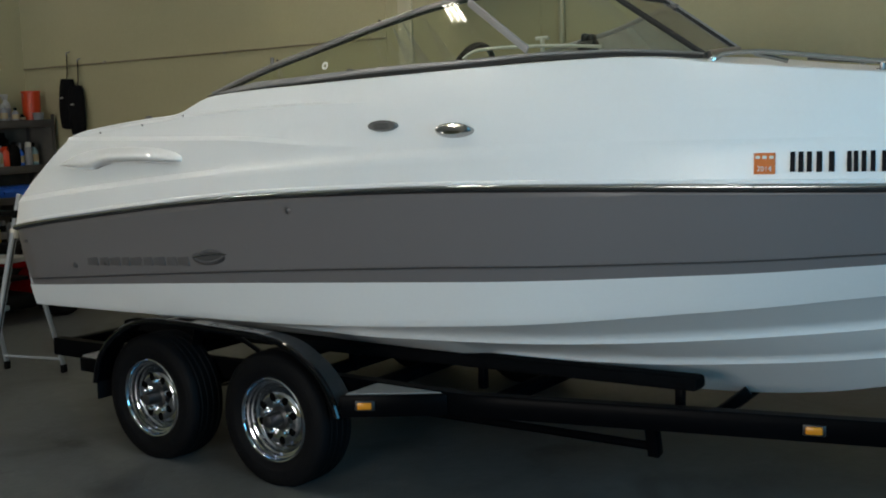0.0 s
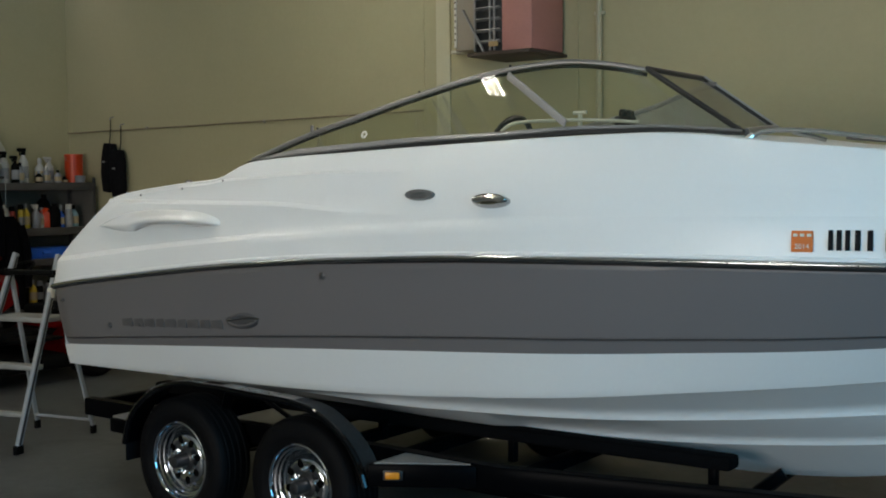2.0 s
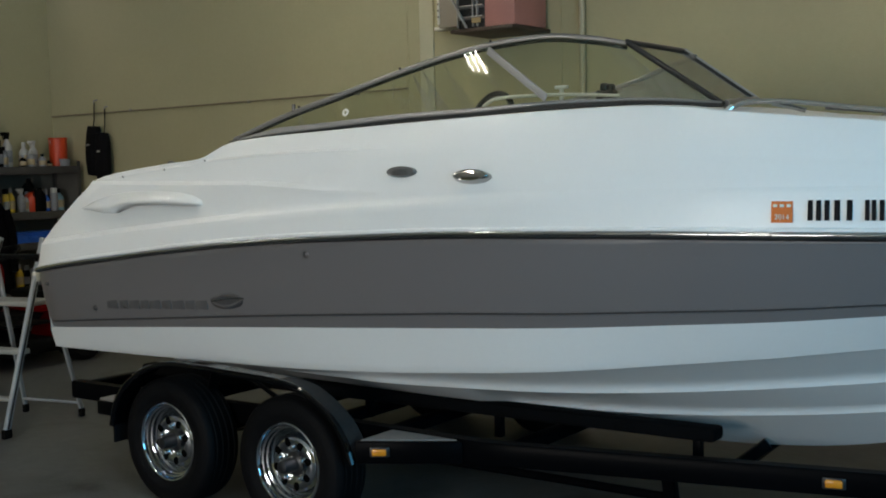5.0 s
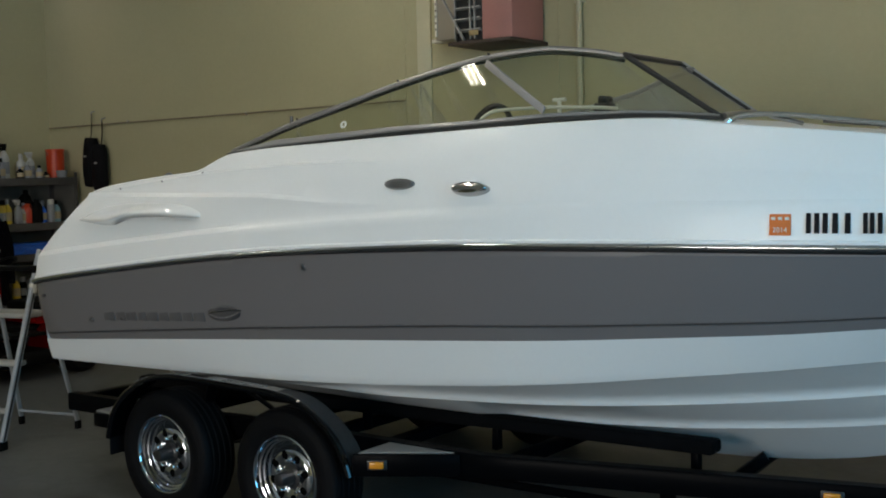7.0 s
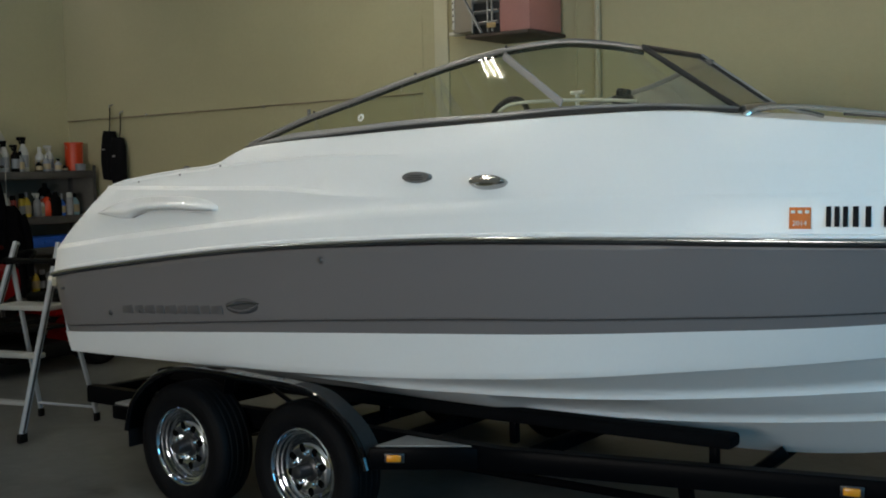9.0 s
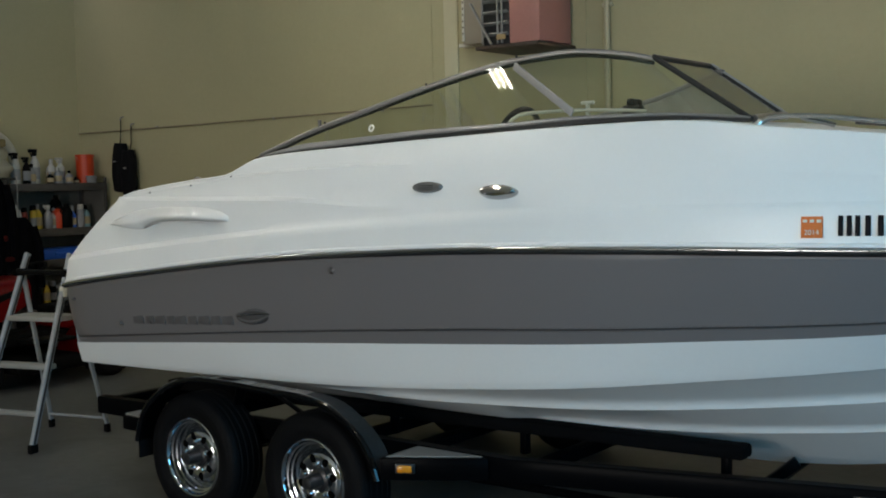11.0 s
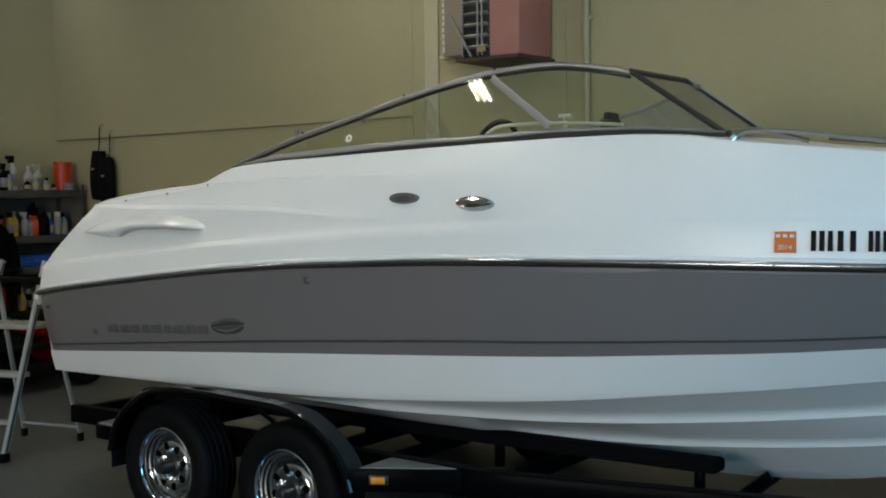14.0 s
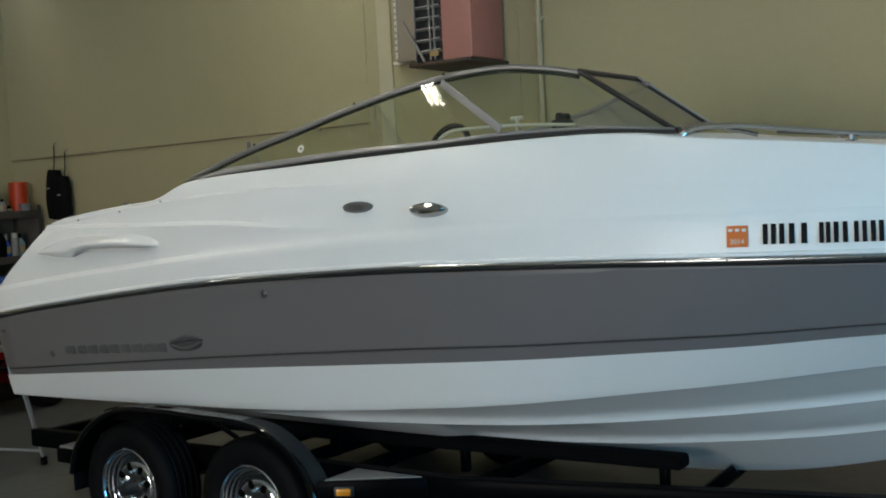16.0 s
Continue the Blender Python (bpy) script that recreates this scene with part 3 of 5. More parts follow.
VENT_GREY = material("grey_vent_plastic", (0.16, 0.155, 0.15), 0.35, 0.4, vary=0.15)
VENT_CHROME = material("dark_polished_chrome", (0.40, 0.39, 0.38), 0.13, 1.0, vary=0.04)
oval("side_vent", 0.717, 1.66, 0.080, 0.024, VENT_GREY, "small dark grey oval vent", BLACK_TRIM, 0.016, -14)
oval("side_vent", 1.09, 1.634, 0.090, 0.027, VENT_CHROME, "polished chrome oval vent", ALU_DARK, 0.032, -22)


def stud(x, y, z, r, mat, name, label):
    bm = new_bm()
    lathe(bm, [(0.0, 0.014), (r * 0.5, 0.013), (r * 0.6, 0.006), (r * 0.95, 0.004), (r, -0.004)], Matrix.Translation((x, y, z)) @ Matrix.Rotation(radians(90), 4, "X"), 16)
    part(name, bm, mat, boat, label)


def band_face(x, z):
    k = min(max((z - band_z(x)) / (rub_z(x) - band_z(x)), 0), 1)
    return -(band_y(x) + (rub_y(x) - 0.012 - band_y(x)) * (k * 0.75 + 0.25 * k * k) + 0.012 * math.sin(math.pi * k) + 0.006)


stud(0.194, band_face(0.194, 1.302), 1.302, 0.018, ALU_DARK, "drain_fitting", "round stainless drain fitting")
stud(-1.40, band_face(-1.40, 0.967), 0.967, 0.017, ALU_DARK, "drain_fitting", "round stainless drain fitting")
stud(-1.78, band_face(-1.78, 1.08), 1.08, 0.010, ALU_DARK, "drain_fitting", "round stainless drain fitting")
for sx in (-1.165, -0.835, -0.54):
    bm = new_bm()
    lathe(bm, [(0.0, 0.005), (0.004, 0.004), (0.006, 0.0)], Matrix.Translation((sx, hull_face(sx, gun_z(sx) - 0.03) - 0.001, gun_z(sx) - 0.03)) @ Matrix.Rotation(radians(90), 4, "X"), 12)
    part("snap_button", bm, ALU_DARK, boat, "small cover snap")
bm = new_bm()
lathe(bm, [(0.022, 0.0), (0.022, 0.012), (0.012, 0.022), (0.0, 0.024)], Matrix.Translation((-0.895, -gun_y(-0.895) + 0.05, gun_z(-0.895) - 0.004)), 16)
part("filler_cap", bm, ALU_DARK, boat, "chrome filler cap")

# maker's badge and name as plain shapes
DULL = material("dark_decal", (0.100, 0.094, 0.095), 0.3, vary=0.1)
SILVER = material("silver_decal", (0.15, 0.145, 0.14), 0.16, 0.8, vary=0.15)
for x, w in ((-1.245, 0.085), (-1.15, 0.07), (-1.065, 0.08), (-0.98, 0.06), (-0.90, 0.085), (-0.81, 0.065), (-0.725, 0.085), (-0.635, 0.07), (-0.55, 0.08)):
    z = 1.006 + (x + 1.27) * 0.052
    m = Matrix.Translation((x, band_face(x, z) + 0.001, z)) @ Matrix.Rotation(radians(4), 4, "X") @ Matrix.Shear("XZ", 4, (0.22, 0.0))
    bm = new_bm()
    box(bm, (0, 0, 0), (w * 1.0, 0.004, 0.070), 0.001, m)
    part("name_bar", bm, DULL, boat, "dark plain bar of the name decal")
bx, bz = -0.372, 1.064
m = Matrix.Translation((bx, band_face(bx, bz) + 0.003, bz)) @ Matrix.Rotation(radians(86), 4, "X") @ Matrix.Rotation(radians(4), 4, "Z")
bm = new_bm()
lathe(bm, [(0.0, 0.010), (0.6, 0.009), (0.9, 0.005), (1.0, -0.004)], m @ Matrix.Diagonal((0.122, 0.044, 1, 1)), 32)
badge = part("badge", bm, PIN, boat, "dark oval maker's badge with silvery ridges")
for rise, reach, y0 in ((0.026, 0.10, 0.004), (0.008, 0.112, 0.0), (-0.026, 0.105, -0.004)):
    bm = new_bm()
    pts = [(reach * k + 0.012, y0 + rise * (1 - k * k) + 0.004 * k, 0.007) for k in np.linspace(-1, 1, 15)]
    pipe(bm, [m @ Vector(p) for p in pts], 0.008, 8, 0.8, [0.003 + 0.0055 * math.sqrt(max(0.0, 1 - k * k)) for k in np.linspace(-1, 1, 15)])
    part("badge_ridge", bm, SILVER if rise == 0.008 else DULL, badge, "silvery curved ridge")

# registration decal and plain bars for the registration number
ORANGE = material("orange_decal", (0.68, 0.18, 0.05), 0.6, vary=0.12, fine=120, spec=0.1)
INK = material("black_lettering", (0.008, 0.0075, 0.009), 0.5, vary=0.1, spec=0.08)


def on_side(x, z, out=0.002):
    """A frame that lies on the deck side: x along it, z up it, y outward negative."""
    p = Vector((x, hull_face(x, z), z))
    a = Vector((x + 0.1, hull_face(x + 0.1, z), z)) - p
    u = Vector((x, hull_face(x, z + 0.1), z + 0.1)) - p
    a.normalize()
    u = (u - a * u.dot(a)).normalized()
    n = a.cross(u)
    m = Matrix((a, n * -1, u)).transposed().to_4x4()
    m.translation = p + n * out
    return m


def decal(name, x, z, w, h, mat, label, out=0.006, parent=None):
    bm = new_bm()
    box(bm, (0, 0, 0), (w, 0.004, h), 0.001, on_side(x, z, out))
    return part(name, bm, mat, parent or boat, label)


sticker = decal("registration_sticker", 2.315, 1.504, 0.070, 0.072, ORANGE, "small orange registration sticker")

text = bpy.data.curves.new("year", "FONT")
text.body, text.size, text.extrude, text.align_x = "2014", 0.024, 0.0006, "CENTER"
year = new("year_print", text)
year.data.materials.append(TRIM_W)
me = bpy.data.meshes.new_from_object(year.evaluated_get(bpy.context.evaluated_depsgraph_get()))
bpy.data.objects.remove(year)
year = new("year_print", me)
year.parent, year.matrix_parent_inverse = sticker, Matrix.Identity(4)
year.matrix_world = on_side(2.315, 1.479, 0.014) @ Matrix.Rotation(radians(90), 4, "X")
for bx in (-0.022, 0.0, 0.022):
    decal("print_bar", 2.315 + bx, 1.524, 0.014, 0.010, TRIM_W, "pale printed bar", 0.009, sticker)
for x, w in ((2.404, 0.016), (2.430, 0.016), (2.456, 0.016), (2.487, 0.018), (2.525, 0.018), (2.578, 0.014), (2.598, 0.014), (2.622, 0.015), (2.649, 0.015),
             (2.682, 0.014), (2.706, 0.014), (2.731, 0.015), (2.755, 0.015), (2.806, 0.016), (2.834, 0.016)):
    decal("number_bar", x, 1.509, w, 0.068, INK, "black plain bar of the registration number")

# windscreen: curved side glass in a dark aluminium frame, front panes, corner posts
ws_base = [(-0.50, -1.0, 1.822), (0.08, -1.0, 1.853), (0.55, -1.0, 1.880), (1.0, -0.99, 1.895), (1.38, -0.965, 1.911), (1.62, -0.94, 1.911), (2.0, -0.89, 1.886)]
ws_top = [(-0.50, -0.985, 1.838), (-0.14, -0.957, 1.951), (0.164, -0.934, 2.026), (0.477, -0.902, 2.106), (0.769, -0.873, 2.169), (0.991, -0.851, 2.201), (1.194, -0.818, 2.213), (1.412, -0.781, 2.188), (1.541, -0.76, 2.159)]
corner_low, corner_top = Vector((2.0, -0.89, 1.886)), Vector((1.541, -0.76, 2.159))
mid_low, mid_top = Vector((1.90, -0.30, 1.923)), Vector((1.573, -0.30, 2.150))
far_low, far_top = Vector((1.62, 0.45, 1.95)), Vector((1.31, 0.42, 2.185))


RAIL_ALU = material("satin_rail_aluminium", (0.29, 0.28, 0.275), 0.5, 0.9, vary=0.08, fine=140)
ALU_FRAME = material("grey_frame_aluminium", (0.25, 0.243, 0.24), 0.42, 0.3, vary=0.1, fine=140)


def ribbon(name, pts, w, h, mat, parent, label="", n=40):
    bm = new_bm()
    p = curve_points(pts, n) if len(pts) > 2 else [Vector(pts[0]), Vector(pts[1])]
    pipe(bm, p, w, 8, h / w)
    return part(name, bm, mat, parent, label, 60)


def strip_along(bm, pts, z0, z1, out, thick, n=50, taper=1.0):
    """A flat upright strip that follows a line; out is how far it stands proud towards the boat's side."""
    p = curve_points(pts, n)
    rows = []
    for i, q in enumerate(p):
        k = (1 + (taper - 1) * i / (n - 1)) * min(1.0, 0.12 + i / 7)
        rows.append([(q.x, q.y - out, q.z + z0 * k), (q.x, q.y - out - thick * 0.3, q.z + z0 * k + 0.003), (q.x, q.y - out - thick * 0.3 + 0.004, q.z + z1 * k - 0.003), (q.x, q.y - out + 0.006, q.z + z1 * k),
                     (q.x, q.y - out + thick, q.z + z1 * k), (q.x, q.y - out + thick, q.z + z0 * k)])
    return grid(bm, rows, closed=True, cap=True)


bm = new_bm()
strip_along(bm, ws_base, 0.010, 0.044, 0.006, 0.016, taper=0.28)
screen = part("windscreen", bm, ALU_FRAME, boat, "raked tinted windscreen in a dark aluminium frame", 60)
bm = new_bm()
strip_along(bm, ws_base, -0.027, 0.010, 0.022, 0.02, taper=0.42)
part("base_gasket", bm, BLACK_TRIM, screen, "black rubber gasket")
ribbon("top_rail", [(p[0], p[1], p[2] - 0.009) for p in ws_top], 0.011, 0.0135, RAIL_ALU, screen, "satin aluminium top rail")
ribbon("top_gasket", [(p[0] + 0.004, p[1] - 0.004, p[2] - 0.025) for p in ws_top], 0.006, 0.0075, BLACK_TRIM, screen)
ribbon("corner_post", (corner_low, corner_top), 0.010, 0.012, BLACK_TRIM, screen, "black corner post")
ribbon("front_top_rail", (corner_top, mid_top), 0.010, 0.012, BLACK_TRIM, screen)
ribbon("front_top_cap", (corner_top + Vector((0, 0, 0.004)), mid_top + Vector((0, 0, 0.004))), 0.006, 0.005, RAIL_ALU, screen)
ribbon("front_post", (mid_low, mid_top), 0.008, 0.010, BLACK_TRIM, screen, "black centre post")
ribbon("front_post_cap", (mid_low + Vector((0.007, 0, 0.006)), mid_top + Vector((0.007, 0, 0.006))), 0.006, 0.006, ALU, screen)
ribbon("front_base", (corner_low.lerp(mid_low, 0.08), mid_low), 0.014, 0.016, ALU_DARK, screen)
ribbon("far_post", (far_low, far_top), 0.006, 0.006, ALU_DARK, screen)
ribbon("far_base", (mid_low, far_low), 0.012, 0.012, ALU_DARK, screen)
far_side = [(-0.45, 0.98, 1.84), (0.164, 0.934, 2.006), (0.769, 0.80, 2.11), (1.1, 0.6, 2.17), tuple(far_top)]
ribbon("far_top_rail", far_side, 0.009, 0.014, ALU, screen, "frame of the far side glass")
b = curve_points(ws_base, 40)
t = curve_points(ws_top, 40)
bm = new_bm()
grid(bm, [b, t])
bmesh.ops.solidify(bm, geom=bm.faces[:], thickness=0.005)
side_glass = part("side_glass", bm, GLASS, screen, "greenish side window glass")
bm = new_bm()
grid(bm, [[corner_low, corner_top], [mid_low, mid_top]])
bmesh.ops.solidify(bm, geom=bm.faces[:], thickness=0.005)
part("front_glass", bm, GLASS, screen, "greenish front window glass")
fb = curve_points([(-0.45, 1.0, 1.832), (0.55, 1.0, 1.88), (1.1, 0.85, 1.9), tuple(far_low)], 24)
bm = new_bm()
grid(bm, [fb, curve_points(far_side, 24)])
bmesh.ops.solidify(bm, geom=bm.faces[:], thickness=0.005)
part("far_glass", bm, GLASS, screen, "greenish far side glass")
PALE_ALU = material("pale_satin_aluminium", (0.32, 0.305, 0.295), 0.5, 0.1, vary=0.06)
bm = new_bm()
bar(bm, (0.952, -0.880, 2.164), (1.300, -0.987, 1.942), 0.008, 0.034, (0, 0, 1))
part("brace", bm, PALE_ALU, screen, "flat satin aluminium windscreen brace")
for k in (0.22, 0.5, 0.72):
    q = curve_points(ws_top, 100)[int(k * 99)]
    bm = new_bm()
    lathe(bm, [(0.0, 0.006), (0.005, 0.004), (0.006, 0.0)], Matrix.Translation(q + Vector((0, -0.014, 0.004))) @ Matrix.Rotation(radians(90), 4, "X"), 10)
    part("rivet", bm, BLACK_TRIM, screen)
for k in (0.3, 0.45, 0.62, 0.8):
    q = curve_points(ws_base, 100)[int(k * 99)]
    bm = new_bm()
    lathe(bm, [(0.0, 0.006), (0.005, 0.004), (0.006, 0.0)], Matrix.Translation(q + Vector((0, -0.017, 0.0))) @ Matrix.Rotation(radians(90), 4, "X"), 10)
    part("rivet", bm, BLACK_TRIM, screen)
bm = new_bm()
m = Matrix.Translation((0.234, -0.985, 1.932)) @ Matrix.Rotation(radians(72), 4, "X")
lathe(bm, [(0.008, 0.002), (0.013, 0.003), (0.018, 0.002), (0.018, 0.0), (0.008, 0.0), (0.008, 0.002)], m, 24)
part("glass_decal", bm, TRIM_W, screen, "small white ring decal on the glass")
bm = new_bm()
pipe(bm, [(-0.119, -0.957, 1.945), (-0.119, -0.957, 1.988)], 0.009, 10)
part("rail_snap", bm, ALU_DARK, screen, "small cover snap on the rail")
bm = new_bm()
box(bm, (1.61, -0.30, 2.122), (0.05, 0.03, 0.02), 0.006)
part("latch", bm, ALU_DARK, screen, "window latch")

# low bow rail
for s in (-1, 1):
    bm = new_bm()
    pts = [(2.05, -0.95, 1.862), (2.075, -0.94, 1.882), (2.12, -0.93, 1.889), (2.18, -0.92, 1.888), (2.46, -0.87, 1.855), (2.62, -0.845, 1.832), (2.78, -0.81, 1.812), (3.3, -0.62, 1.765), (4.0, -0.33, 1.70), (4.4, -0.12, 1.66)]
    pipe(bm, curve_points([(p[0], p[1] * -s, p[2]) for p in pts], 60), 0.0095, 10)
    br = part("bow_rail", bm, STEEL, boat, "low polished stainless bow rail")
    for px_, py_, pz_ in ((2.615, -0.845, 1.832), (3.3, -0.62, 1.765), (4.0, -0.33, 1.70)):
        bm = new_bm()
        pipe(bm, [(px_, py_ * -s, pz_), (px_, py_ * -s, pz_ - 0.062)], 0.010, 10)
        lathe(bm, [(0.0, 0.004), (0.02, 0.004), (0.022, 0.0)], Matrix.Translation((px_, py_ * -s, gun_z(px_) + 0.006)), 16)
        part("stanchion", bm, ALU_DARK, br)
    bm = new_bm()
    pipe(bm, [(2.035, -0.955 * -s, 1.846), (2.043, -0.953 * -s, 1.857), (2.052, -0.95 * -s, 1.866), (2.062, -0.946 * -s, 1.874)], 0.013, 12, 1.0, [0.016, 0.015, 0.013, 0.010])
    part("rail_end", bm, SATIN, br, "polished rail end fitting")
    bm = new_bm()
    pipe(bm, [(2.19, -0.905 * -s, 1.881), (2.27, -0.88 * -s, 1.860), (2.30, -0.87 * -s, 1.850)], 0.009, 10)
    part("rail_foot", bm, STEEL, br)
    bm = new_bm()
    bar(bm, (2.36, -0.845 * -s, 1.856), (3.2, -0.62 * -s, 1.768), 0.018, 0.011, bevel=0.003)
    part("toe_strip", bm, BLACK_TRIM, br, "dark toe strip inside the rail")

# helm fittings seen through the glass
DASH = material("matt_dash_vinyl", (0.22, 0.22, 0.20), 0.75, vary=0.2, fine=90, bump=0.001, spec=0.2)
bm = new_bm()
rows = []
for i in range(13):
    x = 0.72 + 0.80 * i / 12
    h = 1.945 - 0.05 * ((i / 12) ** 2) - (0.04 if i == 0 else 0)
    rows.append([(x, -0.45 + 0.42 * math.cos(a), 1.80 + (h - 1.80) * max(0.0, math.sin(a)) ** 0.4) for a in np.linspace(0, math.pi, 14)])
grid(bm, rows, cap=True)
part("dash_hood", bm, DASH, boat, "grey moulded dashboard hood", 50)
bm = new_bm()
pipe(bm, curve_points([(0.74, -0.62, 1.94), (0.78, -0.60, 1.972), (0.86, -0.55, 1.984), (1.0, -0.5, 1.986), (1.2, -0.45, 1.978), (1.34, -0.44, 1.966)], 24), 0.008, 8)
part("dash_rail", bm, WHITE_POLISHED, boat, "chrome rail on the dashboard")
bm = new_bm()
ring = [(0.67 + 0.05 * math.sin(a), -0.45 + 0.17 * math.cos(a), 1.86 + 0.15 * math.sin(a)) for a in np.linspace(0, 2 * math.pi, 33)]
pipe(bm, ring, 0.014, 8)
wheel_ = part("steering_wheel", bm, BLACK_TRIM, boat, "black steering wheel rim")
for a in (0.5, 2.6, 4.71):
    bm = new_bm()
    bar(bm, (0.69, -0.45, 1.86), (0.67 + 0.05 * math.sin(a), -0.45 + 0.17 * math.cos(a), 1.86 + 0.15 * math.sin(a)), 0.012, 0.02)
    part("spoke", bm, BLACK_TRIM, wheel_)
bm = new_bm()
pipe(bm, [(0.965, -0.3, 1.90), (0.965, -0.3, 2.028)], 0.010, 10)
pipe(bm, [(0.932, -0.3, 2.03), (0.998, -0.3, 2.03)], 0.009, 10)
part("dash_cleat", bm, WHITE, boat, "small chrome T-shaped fitting")
bm = new_bm()
box(bm, (1.20, -0.3, 1.98), (0.088, 0.06, 0.05), 0.012, None, 2)
box(bm, (1.19, -0.3, 2.017), (0.034, 0.045, 0.04), 0.014, None, 2)
box(bm, (1.222, -0.3, 2.012), (0.034, 0.045, 0.04), 0.014, None, 2)
part("compass", bm, BLACK_TRIM, boat, "black compass on the dashboard")
bm = new_bm()
pipe(bm, [(-1.25, 0.95, 1.66), (-1.25, 0.95, 1.985)], 0.012, 10)
box(bm, (-1.25, 0.95, 1.975), (0.045, 0.03, 0.06), 0.008)
part("stern_light", bm, ALU_DARK, boat, "grey stern light on a stalk")

# ---- the trailer ----
trailer = thing("boat_trailer", pose(0, 0, 0), "black tandem-axle boat trailer with chromed wheels, standing on concrete", "trailer")
FZ0, FZ1 = 0.402, 0.50


def rail_line(x):
    return 0.95 if x < 0.95 else 0.95 - 0.25 * (x - 0.95)


for s in (-1, 1):
    bm = new_bm()
    rows = []
    for x in (-1.95, -0.5, 0.80, 0.95, 1.1, 2.0, 3.2, 4.72):
        y = rail_line(x)
        sag = 0.02 if x < -1 else 0.0
        rows.append([(x, s * (y + dx), z - sag) for dx, z in ((0.03, FZ0), (0.03, FZ0 + 0.004), (0.033, FZ0 + 0.01), (0.033, FZ1 - 0.01), (0.028, FZ1), (-0.028, FZ1), (-0.033, FZ1 - 0.008), (-0.033, FZ0 + 0.006), (-0.028, FZ0))])
    grid(bm, rows, closed=True, cap=True)
    part("side_rail", bm, TRAILER, trailer, "glossy black steel side rail")
    # bunk and its posts
    bm = new_bm()
    bar(bm, (-1.86, s * 0.50, 0.490), (1.815, s * 0.50, 0.546), 0.11, 0.06, bevel=0.018)
    bunk = part("bunk", bm, CARPET, trailer, "black carpeted bunk board")
    for x in (-1.2, -0.1, 0.70, 1.70):
        bm = new_bm()
        bar(bm, (x + 0.03, s * 0.52, 0.40), (x + 0.03, s * 0.52, 0.475 + 0.018 * (x + 1.2)), 0.035, 0.04, (0, 1, 0))
        part("bunk_post", bm, TRAILER, bunk)
    # fender: sheet, rolled lip
    arc = [(-1.235, 0.36), (-1.20, 0.47), (-1.13, 0.565), (-1.04, 0.634), (-0.943, 0.684), (-0.82, 0.716), (-0.705, 0.728), (-0.517, 0.728), (-0.336, 0.723), (-0.177, 0.720), (-0.055, 0.717), (0.055, 0.707), (0.13, 0.692), (0.235, 0.643), (0.303, 0.598), (0.369, 0.535), (0.413, 0.465), (0.440, 0.39)]
    path = curve_points([(a, 0, c) for a, c in arc], 56)
    bm = new_bm()
    grid(bm, [[(p.x, s * y, p.z) for y in (1.125, 1.18, 1.235)] for p in path])
    bmesh.ops.solidify(bm, geom=bm.faces[:], thickness=0.004)
    fender = part("fender", bm, FENDER, trailer, "black rolled steel fender over both wheels")
    bm = new_bm()
    pipe(bm, [(p.x, s * 1.243, p.z) for p in path], 0.016, 10)
    part("lip", bm, LIP, fender, "glossy rolled fender lip")
    inside = [p + (Vector((-0.40, 0, 0.35)) - p).normalized() * 0.008 for p in path]
    bm = new_bm()
    grid(bm, [[(p.x, s * y, p.z) for y in (1.127, 1.234)] for p in inside])
    bmesh.ops.solidify(bm, geom=bm.faces[:], thickness=0.002)
    part("liner", bm, TRAILER, fender, "black underside of the fender")
    bm = new_bm()
    grid(bm, [[(p.x, s * y, p.z + 0.001) for y in (1.128, 1.18, 1.228)] for p in path if -0.75 < p.x < -0.03])
    bmesh.ops.solidify(bm, geom=bm.faces[:], thickness=-0.004)
    part("tread_plate", bm, TOP_PLATE, fender, "pale worn tread plate on the fender top")
    for x0, x1 in ((-0.75, -0.52), (-0.12, -0.34)):
        bm = new_bm()
        bar(bm, (x0, s * 0.985, 0.50), (x1, s * 1.145, 0.712), 0.05, 0.012)
        part("fender_brace", bm, TRAILER, fender)
    # step ahead of the fender
    tri = [(0.455, 1.245), (0.86, 0.995), (0.455, 0.995)]
    bm = new_bm()
    lo = [bm.verts.new((x, s * y, 0.395)) for x, y in tri]
    hi = [bm.verts.new((x, s * y, 0.497)) for x, y in tri]
    bm.faces.new(lo)
    bm.faces.new(hi)
    for i in range(3):
        bm.faces.new((lo[i], lo[(i + 1) % 3], hi[(i + 1) % 3], hi[i]))
    bmesh.ops.bevel(bm, geom=bm.edges[:], offset=0.008, segments=2, affect="EDGES", profile=0.5)
    step = part("step", bm, TRAILER, trailer, "black triangular fender step")
    bm = new_bm()
    ins = [(0.475, 1.222), (0.83, 1.002), (0.475, 1.002)]
    lo = [bm.verts.new((x, s * y, 0.495)) for x, y in ins]
    hi = [bm.verts.new((x, s * y, 0.5015)) for x, y in ins]
    bm.faces.new(hi)
    for i in range(3):
        bm.faces.new((lo[i], lo[(i + 1) % 3], hi[(i + 1) % 3], hi[i]))
    part("tread_plate", bm, PLATE, step, "grey non-slip tread plate")
    # marker lamps
    for (x, y, z), ang in (((0.552, 1.192, 0.449), math.degrees(math.atan2(0.26, 0.415))), ((2.33, rail_line(2.33) + 0.036, 0.450), math.degrees(math.atan2(0.25, 1)))):
        bm = new_bm()
        box(bm, (0, 0, 0), (0.064, 0.022, 0.031), 0.006, Matrix.Translation((x, s * y, z)) @ Matrix.Rotation(radians(ang) * -s, 4, "Z"))
        mk = part("marker_lamp", bm, AMBER, trailer, "small amber marker lamp")
        bm = new_bm()
